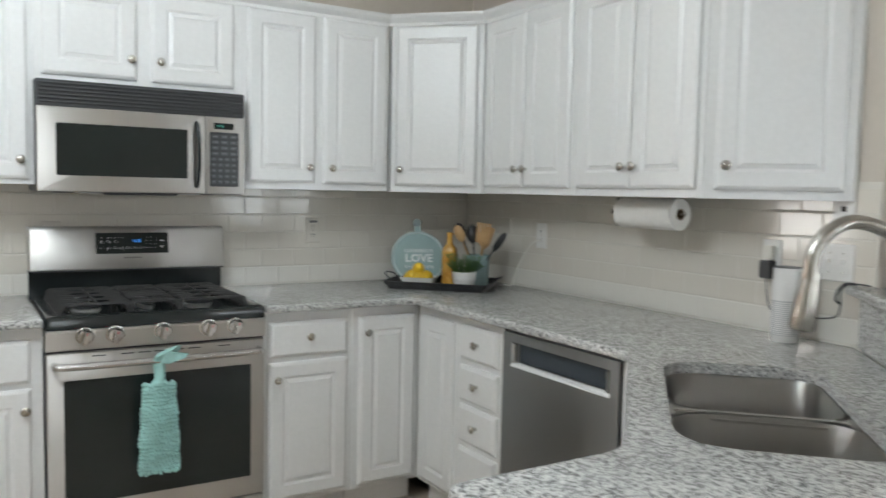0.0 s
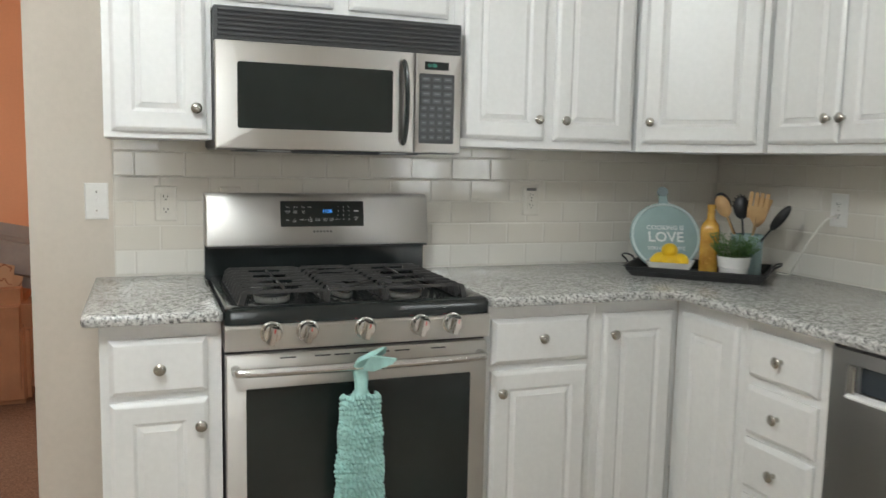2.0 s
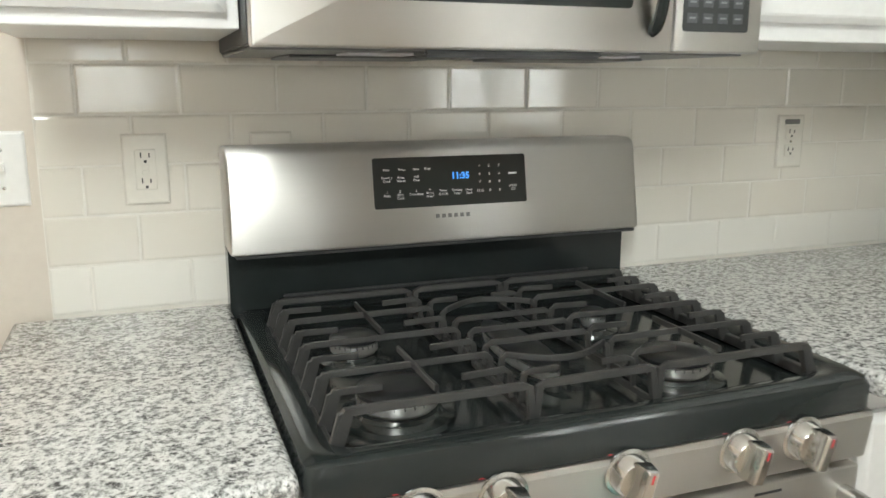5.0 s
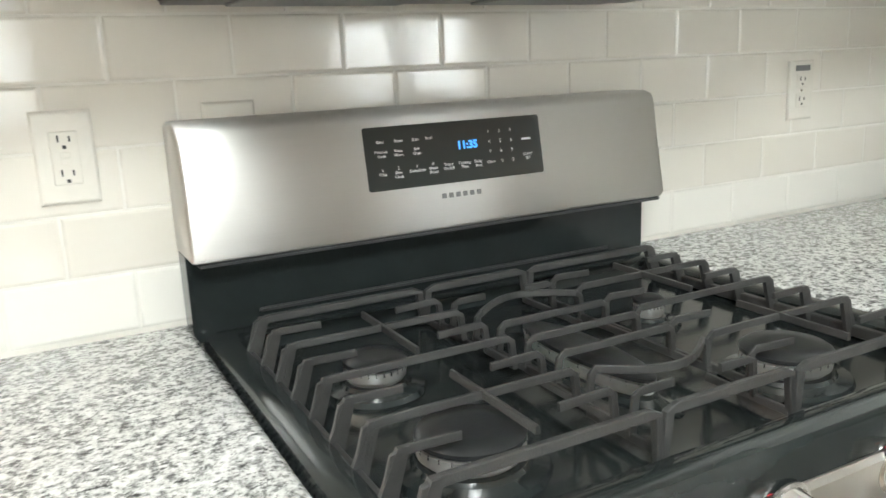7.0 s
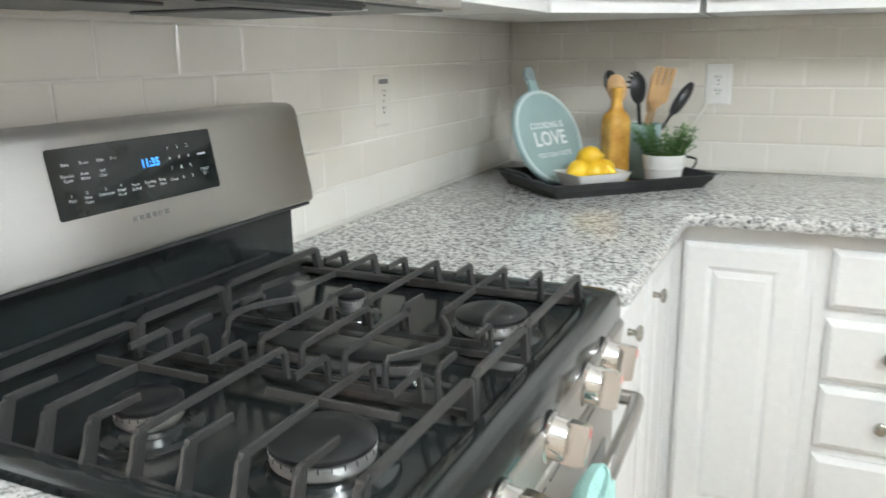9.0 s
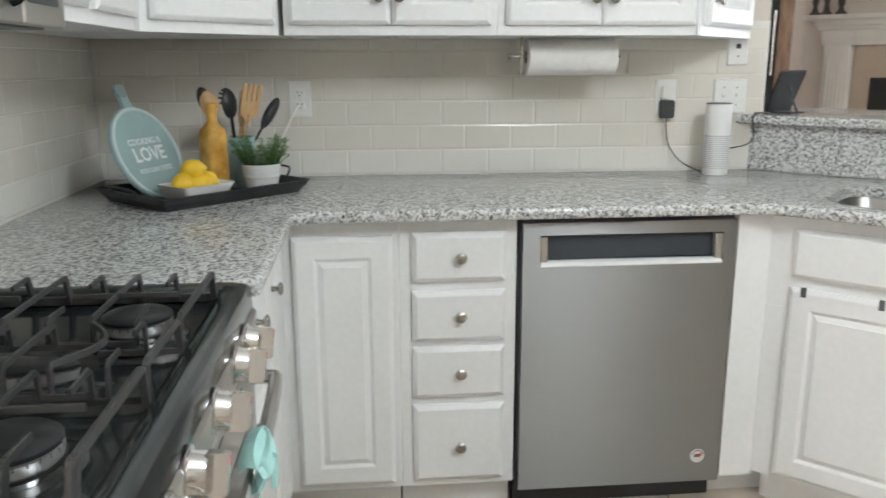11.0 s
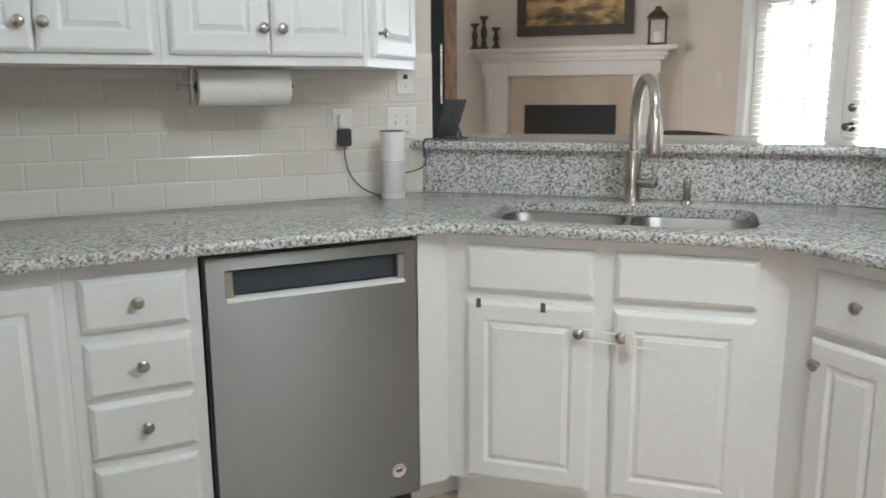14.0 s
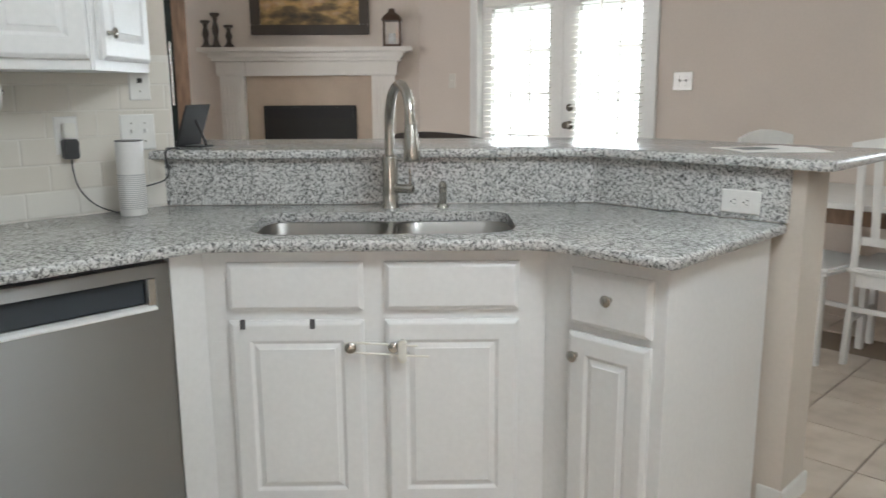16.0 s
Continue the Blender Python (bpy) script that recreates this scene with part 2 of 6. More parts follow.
def round_poly(poly, radius, seg=5):
    """Round an outline's corners; radius may be a list."""
    out = []
    n = len(poly)
    for i in range(n):
        r = radius[i] if isinstance(radius, (list, tuple)) else radius
        p0, p1, p2 = Vector(poly[i - 1]), Vector(poly[i]), Vector(poly[(i + 1) % n])
        if r <= 0:
            out.append(p1)
            continue
        a, b = (p0 - p1).normalized(), (p2 - p1).normalized()
        for k in range(seg + 1):
            t = k / seg
            q0, q2 = p1 + a * r, p1 + b * r
            out.append((1 - t) ** 2 * q0 + 2 * t * (1 - t) * p1 + t * t * q2)
    return out


def slab(poly, z0, z1, r_top=0.0, r_bot=0.0, hole=None, seg=4):
    """A plate of any counter-clockwise outline with rounded edges and maybe a hole."""
    loops = []
    if r_bot:
        for k in range(seg):
            a = math.pi / 2 * k / seg
            loops.append((r_bot * (1 - math.sin(a)), z0 + r_bot * (1 - math.cos(a))))
    else:
        loops.append((0, z0))
    if r_top:
        for k in range(seg + 1):
            a = math.pi / 2 * k / seg
            loops.append((r_top * (1 - math.cos(a)), z1 - r_top * (1 - math.sin(a))))
    else:
        loops.append((0, z1))
    lp = [[(p.x, p.y, z) for p in (inset_poly(poly, d) if d else [Vector(q) for q in poly])] for d, z in loops]
    bm = rings(lp, True, False, False)
    n = len(poly)
    bm.verts.ensure_lookup_table()
    bottom, top = bm.verts[:n], bm.verts[len(bm.verts) - n:]
    bottom, top = list(bottom), list(top)
    if hole is None:
        bm.faces.new(bottom[::-1])
        bm.faces.new(top)
        return bm
    h0 = [bm.verts.new((p[0], p[1], z0)) for p in hole]
    h1 = [bm.verts.new((p[0], p[1], z1)) for p in hole]
    m = len(hole)
    for i in range(m):
        bm.faces.new((h0[i], h0[(i + 1) % m], h1[(i + 1) % m], h1[i]))
    for outer, inner in ((bottom, h0), (top, h1)):
        edges = []
        for ring in (outer, inner):
            for i in range(len(ring)):
                e = bm.edges.get((ring[i], ring[(i + 1) % len(ring)]))
                edges.append(e)
        bmesh.ops.triangle_fill(bm, use_beauty=True, edges=edges)
    return bm


def raised_panel(w, h, t=0.02, frame_w=0.055, raised=True):
    """A cabinet door: front at y = -t, back at y = 0, from (0, 0) to (w, h)."""
    def ring(d, y):
        return [(d, y, d), (w - d, y, d), (w - d, y, h - d), (d, y, h - d)]
    if raised:
        f = min(frame_w, w * 0.24)
        lv = [(0, 0), (0, -t * 0.62), (0.003, -t * 0.72), (0.009, -t * 0.93), (0.013, -t), (f, -t), (f + 0.004, -t + 0.0025), (f + 0.008, -t + 0.0058),
              (f + 0.011, -t + 0.0068), (f + 0.024, -t + 0.0015), (f + 0.026, -t - 0.0005)]
    else:
        lv = [(0, 0), (0, -t * 0.48), (0.002, -t * 0.55), (0.011, -t * 0.93), (0.014, -t)]
    return rings([ring(d, y) for d, y in lv])


KNOB = None


def knob_mesh():
    global KNOB
    if KNOB is None:
        prof = [(0.0075, 0), (0.0075, 0.002), (0.0055, 0.006), (0.006, 0.013), (0.012, 0.0165), (0.0155, 0.020), (0.0158, 0.0225), (0.013, 0.0255), (0.007, 0.0275), (0.002, 0.028)]
        KNOB = mesh_of("knob", lathe(prof, 20, Matrix.Rotation(radians(90), 4, "X")), NICKEL, True)
    return KNOB


def cabinet(name, m, w, depth, z0, z1, label, doors=(), drawers=(), outline=None, kick=True, group="", top=None):
    """Fronts lie at local y = 0, the case behind; doors and drawers: (x0, x1, z0, z1, knob x or None, knob z)."""
    ob = thing(name, m, label, "cabinet", group)
    base = 0.105 if kick else z0
    if outline is None:
        part("body", box(0, 0.02, base, w, depth, z1, 0.0015, 1), WHITE, ob)
        if kick:
            part("toe_kick", box(0.002, 0.085, 0.001, w - 0.002, depth, base), WHITE, ob)
    else:
        part("body", slab(outline, base, top or z1), WHITE, ob)
    for kind, rows in (("door", doors), ("drawer_front", drawers)):
        for x0, x1, a, b, kx, kz in rows:
            d = part(kind, raised_panel(x1 - x0, b - a, 0.02, raised=kind == "door"), WHITE, ob, m=pose(x0, 0.0195, a))
            if kx is not None:
                part("knob", knob_mesh(), NICKEL, d, "round satin nickel knob", pose(kx - x0, -0.02, kz - a))
    return ob

# ---- the large structure ----
R2 = 2 ** 0.5
XR, YS, XW, CZ = 1.73, -5.9, -2.9, 2.75      # kitchen's east wall face, south wall, west wall, ceiling


def wall(name, bm, mat, label):
    return solid(name, bm, mat, label, "wall", "structure")


# stove wall: plaster behind the tile, to the opening at its west end
wall_stove = wall("wall_north", box(-0.916, 0.008, 0, 1.86, 0.13, CZ, 0.006), WALL, "warm beige painted wall behind the range")
wall("wall_north_header", box(-2.3, 0.008, 2.35, -0.917, 0.13, CZ), WALL, "beige painted wall above the opening to the living room")
wall("wall_north_west", box(-3.02, 0.008, 0, -2.301, 0.13, CZ), WALL, "beige painted wall beside the opening")
wall_east = wall("wall_east", box(XR + 0.008, -2.262, 0, XR + 0.13, 0.007, CZ, 0.004), WALL, "beige painted wall behind the dishwasher counter")
wall("wall_west", box(XW - 0.12, -6.02, 0, XW, 0.007, CZ), WALL, "plain beige painted wall")
solid("ceiling", box(-6.2, -6.05, CZ, 7.5, 4.2, CZ + 0.1), CEIL, "white textured ceiling", "ceiling", "structure")

# floors
solid("floor", box(-6.2, -6.05, -0.12, 7.5, 0.13, -0.006), DGROUT, "brown grout bed under the floor tiles", "floor", "structure")
solid("floor_living", box(-6.2, 0.131, -0.12, 7.5, 4.2, 0.004), CARPET, "brown cut-pile carpet", "carpet floor", "structure")

# living room beyond the opening
wall("wall_living_north", box(-6.2, 3.6, 0, 1.9, 3.72, CZ), ORANGE, "orange painted living-room wall")
wall("wall_living_east", box(-0.2, 0.131, 0, -0.08, 3.599, CZ), ORANGE, "orange painted living-room side wall")


def wall_with_openings(name, along, x0, x1, y0, y1, holes, mat, label):
    """A wall along x (or y) from x0 to x1, thick from y0 to y1, with holes (a, b, z0, z1)."""
    bm = bmesh.new()

    def put(a, b, z0, z1):
        if b - a > 1e-4 and z1 - z0 > 1e-4:
            if along == "x":
                box(a, y0, z0, b, y1, z1, bm=bm)
            else:
                box(y0, a, z0, y1, b, z1, bm=bm)
    at = x0
    for a, b, z0, z1 in sorted(holes):
        put(at, a, 0, CZ)
        put(a, b, 0, z0)
        put(a, b, z1, CZ)
        at = b
    put(at, x1, 0, CZ)
    return wall(name, bm, mat, label)


# bare opening assumed behind the living-room fill, out of view
wall_with_openings("wall_living_west", "y", 0.13, 3.6, -5.12, -5.0, [(1.8, 3.3, 0.8, 2.2)], ORANGE, "orange painted living-room wall with an unseen added opening")
DX0, DX1 = 1.995, 3.575        # french doors' opening
wall_with_openings("wall_south", "x", XW, 7.4, YS - 0.14, YS, [(-1.12, -0.38, 0.95, 2.2), (DX0, DX1, 0.0, 2.06)], DENWALL, "taupe painted wall with french doors and a window")
wall("wall_den_east", box(6.9, -6.0, 0, 7.02, 0.13, CZ), DENWALL, "taupe painted den wall")
# the opening is invented, out of view, to let the den fill in
wall_with_openings("wall_den_north", "x", 1.861, 6.9, 0.008, 0.13, [(3.7, 5.5, 0.95, 2.25)], DENWALL, "taupe painted den wall with an opening added for fill light")

# diagonal chimney wall across the den's corner
NF = -7.18                                    # distance of its face along (-1, 1) / sqrt 2


def diag(n, s, z=0.0):
    """A place from the distance n along (-1, 1)/sqrt2 and s along (1, 1)/sqrt2."""
    return Vector(((s - n) / R2, (s + n) / R2, z))


def diag_pose(n, s, z=0.0):
    """Local x runs along (-1, -1), local -y faces the kitchen."""
    p = diag(n, s)
    return pose(p.x, p.y, z, 0, 0, -135)


cw = slab([diag(NF, -1.20).xy, diag(NF - 0.12, -1.20).xy, diag(NF - 0.12, 1.12).xy, diag(NF, 1.12).xy], 0, CZ)
wall("wall_chimney", cw, DENWALL, "taupe painted diagonal chimney wall")

# ---- kitchen cabinets ----
FY, FX, FD, FP = -0.645, 1.065, -2.14, -2.62     # door faces: stove run, east run, diagonal, peninsula
cabinet("base_cabinet", pose(-0.687, FY, 0), 0.303, 0.64, 0, 0.882, "narrow white painted base cabinet with one drawer and one door", [(0.022, 0.266, 0.125, 0.672, 0.246, 0.602)], [(0.022, 0.266, 0.69, 0.838, 0.145, 0.762)], group="base cabinets")
cabinet("base_cabinet", pose(0.386, FY, 0), 0.382, 0.64, 0, 0.882, "white painted base cabinet with a drawer above a raised-panel door", [(0.02, 0.354, 0.125, 0.677, 0.049, 0.614)], [(0.02, 0.354, 0.698, 0.839, 0.184, 0.777)], group="base cabinets")
cabinet("corner_cabinet", pose(0.768, FY, 0), 0.3165, 0.64, 0, 0.882, "white painted corner base cabinet with two raised-panel doors", [(0.028, 0.292, 0.125, 0.839, 0.056, 0.774)], group="base cabinets")
east = lambda y: pose(FX, y, 0, 0, 0, -90)
cabinet("corner_cabinet", east(-0.6255), 0.325, 0.655, 0, 0.882, "white painted corner base cabinet with a tall raised-panel door", [(0.044, 0.307, 0.125, 0.839, None, 0)], group="base cabinets")
cabinet("drawer_cabinet", east(-0.951), 0.318, 0.655, 0, 0.882, "white painted base cabinet with four drawers", (), [(0.033, 0.287, 0.71, 0.845, 0.163, 0.78), (0.033, 0.287, 0.541, 0.684, 0.163, 0.617), (0.033, 0.287, 0.377, 0.526, 0.163, 0.454), (0.033, 0.287, 0.125, 0.355, 0.163, 0.235)], group="base cabinets")
# filler beside the dishwasher
FIL = thing("filler_cabinet", Matrix(), "narrow white painted filler beside the dishwasher", "cabinet")
part("panel", slab([(FX + 0.012, -1.9805), (FX + 0.032, -1.9985), (1.30, -1.99), (1.30, -1.884), (FX + 0.012, -1.884)], 0.09, 0.882), WHITE, FIL)
part("toe_kick", slab([(FX + 0.09, -2.10), (1.30, -2.10), (1.30, -1.884), (FX + 0.09, -1.884)], 0.001, 0.0895), WHITE, FIL)
dm = diag_pose(FD, -0.661)
sink_cab = cabinet("sink_cabinet", dm, 0.966, 0.5, 0, 0.882, "white painted diagonal sink cabinet with two doors and false drawers", [(0.043, 0.412, 0.125, 0.683, 0.376, 0.612), (0.470, 0.839, 0.125, 0.683, 0.494, 0.612)], [(0.043, 0.412, 0.71, 0.846, None, 0), (0.470, 0.839, 0.71, 0.846, None, 0)], outline=[(-0.022, 0.021), (0.918, 0.021), (0.95, 0.10), (0.9, 0.50), (0.05, 0.50), (-0.01, 0.06)], top=0.62, group="base cabinets")
part("toe_kick", box(-0.01, 0.085, 0.001, 0.90, 0.14, 0.105), WHITE, sink_cab)
part("face_frame", box(-0.022, 0.0205, 0.6205, 0.918, 0.034, 0.8825), WHITE, sink_cab)
cabinet("base_cabinet", pose(0.412, FP, 0, 0, 0, 180), 0.367, 0.622, 0, 0.882, "white painted peninsula base cabinet with a drawer and a door", [(0.088, 0.331, 0.125, 0.668, 0.117, 0.607)], [(0.088, 0.331, 0.69, 0.842, 0.215, 0.776)], group="base cabinets")

# upper cabinets
UY, UX, UB, UT = -0.345, 1.375, 1.36, 2.117
UD0, UD1 = 1.39, 2.108
UP = "upper cabinets"
cabinet("upper_cabinet", pose(-0.676, UY, 0), 0.296, 0.34, UB, UT, "narrow white painted upper cabinet with one raised-panel door", [(0.021, 0.279, UD0 - 0.01, UD1, 0.251, 1.449)], kick=False, group=UP)
cabinet("upper_cabinet", pose(-0.3795, UY, 0), 0.759, 0.34, 1.742, UT, "short white painted upper cabinet above the microwave", [(0.0275, 0.3575, 1.767, UD1, 0.334, 1.842), (0.4105, 0.7345, 1.767, UD1, 0.4415, 1.843)], kick=False, group=UP)
cabinet("upper_cabinet", pose(0.380, UY, 0), 0.695, 0.34, UB, UT, "white painted upper cabinet with two raised-panel doors", [(0.033, 0.332, UD0, UD1, 0.301, 1.457), (0.372, 0.678, UD0, UD1, 0.404, 1.457)], kick=False, group=UP)
ca = pose(1.076, UY, 0, 0, 0, -45.0)
CL = 0.424
cabinet("corner_upper_cabinet", ca, CL, 0.3, UB, UT, "white painted diagonal corner upper cabinet with one wide door", [(0.022, CL - 0.022, UD0, UD1, 0.052, 1.462)], outline=[(0.0, 0.02), (CL, 0.02), (CL + 0.22, 0.24), (0.21, 0.66), (-0.22, 0.24)], kick=False, group=UP)
eu = lambda y: pose(UX, y, 0, 0, 0, -90)
cabinet("upper_cabinet", eu(-0.646), 0.613, 0.35, UB, UT, "white painted upper cabinet with two raised-panel doors", [(0.016, 0.302, UD0, UD1, 0.271, 1.464), (0.308, 0.592, UD0, UD1, 0.327, 1.464)], kick=False, group=UP)
cabinet("upper_cabinet", eu(-1.2595), 0.612, 0.35, UB, UT, "white painted upper cabinet with two raised-panel doors", [(0.024, 0.303, UD0, UD1, 0.281, 1.464), (0.309, 0.592, UD0, UD1, 0.336, 1.464)], kick=False, group=UP)
AL = 0.475
cabinet("angled_upper_cabinet", pose(UX, -1.872, 0, 0, 0, -45), AL, 0.2, UB, UT, "white painted angled end cabinet with one raised-panel door", [(0.05, AL - 0.05, UD0, UD1, 0.08, 1.464)], outline=[(0.0, 0.02), (AL - 0.02, 0.02), (AL + 0.0, 0.04), (0.245, 0.27)], kick=False, group=UP)

# crown along the uppers
def crown(path, label):
    prof = [(0.0, UT - 0.008), (-0.006, UT - 0.008), (-0.008, UT + 0.004), (-0.018, UT + 0.012), (-0.030, UT + 0.022), (-0.036, UT + 0.032), (-0.036, UT + 0.040), (0.0, UT + 0.040)]
    loops = []
    n = len(path)
    for i, p in enumerate(path):
        p = Vector(p)
        d0 = (p - Vector(path[i - 1])).normalized() if i else None
        d1 = (Vector(path[i + 1]) - p).normalized() if i < n - 1 else None
        d0, d1 = d0 or d1, d1 or d0
        na, nb = Vector((-d0.y, d0.x)), Vector((-d1.y, d1.x))
        k = (na + nb) / (1 + na.dot(nb))
        loops.append([(p.x - k.x * o, p.y - k.y * o, z) for o, z in reversed(prof)])
    return solid("crown_molding", rings(loops), WHITE, label, "crown molding", "structure")


crown([(1.70, -2.19), (1.388, -1.878), (1.388, -0.652), (1.07, -0.331), (-0.68, -0.331)][::1], "white painted crown molding along the upper cabinets")

# ---- granite ----
FE = 0.038
main = [(0.3835, -0.004), (0.3835, FY - FE), (FX - FE, FY - FE), (FX - FE, FX - FE - 2.102 * R2), (2.102 * R2 - 2.585, -2.585), (0.010, -2.585), (0.010, -3.26), (2.785 * R2 - 3.245, -3.26), (XR - 0.004, XR - 0.004 - 2.785 * R2), (XR - 0.004, -0.004)]
main = round_poly(main, [0, 0.016, 0.05, 0.06, 0.06, 0.035, 0.0, 0, 0, 0], 5)
SN0, SN1, SS0, SS1 = -2.195, -2.59, -0.735, -1.505      # sink opening


def sink_outline(d=0.0, seg=6):
    q = [(SS1 + d, SN1 + d), (SS0 - d, SN1 + d), (SS0 - d, SN0 - d), (SS1 + d, SN0 - d)]
    q = round_poly(q, [0.09, 0.09, 0.13, 0.13], seg)
    return [diag(n, s).xy for s, n in q]


solid("countertop", slab(main, 0.883, 0.914, 0.012, 0.008, sink_outline()), GRANITE, "speckled grey and white polished granite countertop", "countertop", smooth=True)
left = round_poly([(-0.727, -0.004), (-0.727, FY - FE), (-0.3835, FY - FE), (-0.3835, -0.004)], [0, 0.03, 0.016, 0], 4)
solid("countertop", slab(left, 0.883, 0.914, 0.012, 0.008), GRANITE, "short speckled granite countertop beside the range", "countertop", smooth=True)

# half wall, splash and bar top
NS, YP = -2.785, -3.26
hw = [diag(NS - 0.02, (1.86 * R2 + NS - 0.02)).xy, (0.66, YP - 0.02), (-0.03, YP - 0.02), (-0.03, YP - 0.2), (0.56, YP - 0.2), diag(NS - 0.2, (1.86 * R2 + NS - 0.2)).xy]
hw[0] = Vector((1.862, 1.862 + (NS - 0.02) * R2))
hw[5] = Vector((1.862, 1.862 + (NS - 0.2) * R2))
hw = hw[::-1] if sum(a[0] * b[1] - b[0] * a[1] for a, b in zip(hw, hw[1:] + hw[:1])) < 0 else hw
wall("wall_half", slab(hw, 0, 1.073, 0, 0), WALL, "beige painted half wall under the raised bar")
sp = [Vector((XR - 0.006, XR - 0.006 + NS * R2)), Vector((NS * -R2 + YP, YP)), Vector((0.012, YP)), Vector((0.012, YP - 0.0195)), Vector((0.66, YP - 0.0195)), Vector((XR - 0.006, XR - 0.006 + (NS - 0.0195) * R2))]
sp = sp[::-1] if sum(a[0] * b[1] - b[0] * a[1] for a, b in zip(sp, sp[1:] + sp[:1])) < 0 else sp
solid("granite_splash", slab(sp, 0.9145, 1.0735), GRANITE, "upright speckled granite splash behind the sink", "backsplash")
NB0, NB1, YB0, YB1 = NS + 0.035, NS - 0.55, YP + 0.035, YP - 0.56
bt = [Vector((XR + 0.0, XR + NB0 * R2 - 0.0)), Vector((YB0 - NB0 * R2, YB0)), Vector((-0.115, YB0)), Vector((-0.115, YB1)), Vector((YB1 - NB1 * R2, YB1)), Vector((2.15, 2.15 + NB1 * R2)), Vector((2.15, 2.15 + (NS - 0.1) * R2 + 0.05)), Vector((XR + 0.135, -2.264)), Vector((XR + 0.0005, -2.264))]
bt = bt[::-1]
rad = [0, 0, 0.02, 0.02, 0.08, 0.05, 0.04, 0.05, 0]
bar_top = solid("bar_top", slab(round_poly(bt, rad, 5) if sum(a[0] * b[1] - b[0] * a[1] for a, b in zip(bt, bt[1:] + bt[:1])) > 0 else round_poly(bt[::-1], rad[::-1], 5), 1.074, 1.105, 0.012, 0.008), GRANITE, "raised speckled granite bar top on the half wall", "bar top", smooth=True)

# ---- range ----
RNG = thing("range", pose(0, 0, 0), "stainless steel gas range with black cooktop and five knobs", "range")
part("body", box(-0.378, -0.64, 0.06, 0.378, -0.012, 0.868, 0.004), BLACKMAT, RNG)
# cooktop pan: raised black rim with a sunken well
def pan():
    o = [(-0.3805, -0.672), (0.3805, -0.672), (0.3805, -0.065), (-0.3805, -0.065)]
    lv = [(0.0, 0.869), (0.0, 0.900), (0.004, 0.912), (0.013, 0.917), (0.034, 0.915), (0.044, 0.9085), (0.056, 0.895), (0.075, 0.893)]
    lp = []
    for d, z in lv:
        r = 0.018 + min(d, 0.02)
        lp.append([(p.x, p.y, z) for p in round_poly([Vector(q) for q in inset_poly(o, d)], [r, r, 0.012, 0.012], 4)])
    return rings(lp)
cook = part("cooktop", pan(), BLACKEN, RNG, "glossy black enamel cooktop pan", smooth=True)
ALUM = plain("bright_aluminium", (0.82, 0.81, 0.79), 0.30, 0.85, amount=0.12, scale=60)
# burners: round ones at the corners, a long oval one in the middle
BURN = [(-0.236, -0.525, 0.050, 1), (-0.237, -0.312, 0.035, 1), (-0.012, -0.40, 0.029, 3.9), (0.158, -0.540, 0.048, 1), (0.162, -0.318, 0.020, 1)]
def oval(bm, k):
    for v in bm.verts:
        v.co.y *= k
    return bm
for bx_, by_, br_, ov_ in BURN:
    part("burner", oval(lathe([(br_ + 0.024, 0), (br_ + 0.021, 0.006), (br_ + 0.006, 0.009), (br_ + 0.003, 0.013)], 32), ov_), BLACKEN, cook, m=pose(bx_, by_, 0.8925 if ov_ == 1 else 0.885), smooth=True)
for bx_, by_, br_, ov_ in BURN:
    head = bmesh.new()
    lathe([(br_ * 0.9, 0.013), (br_ * 0.93, 0.016), (br_, 0.0175), (br_ + 0.001, 0.029), (br_ - 0.004, 0.031)], 36, bm=head)
    part("burner_ring", oval(head, ov_), ALUM, RNG, "bright aluminium burner ring", pose(bx_, by_, 0.8925 if ov_ == 1 else 0.885), True)
    ports = bmesh.new()
    for k in range(26):
        a = 2 * math.pi * k / 26
        join(ports, box(-0.0009, -0.0009, 0.0255, 0.0009, 0.0009, 0.0295), Matrix.Translation((br_ * math.cos(a), br_ * ov_ * math.sin(a), 0)))
    tagged(part("burner_ports", ports, BLACKMAT, RNG, m=pose(bx_, by_, 0.8925 if ov_ == 1 else 0.885)), kind="stuff")
    part("burner_cap", oval(lathe([(br_ - 0.002, 0.031), (br_ + 0.001, 0.032), (br_ + 0.001, 0.0365), (br_ - 0.004, 0.040), (br_ * 0.5, 0.041), (0.001, 0.0412)], 36), ov_), CAPM, RNG, "matt black burner cap", pose(bx_, by_, 0.8925 if ov_ == 1 else 0.885), True)

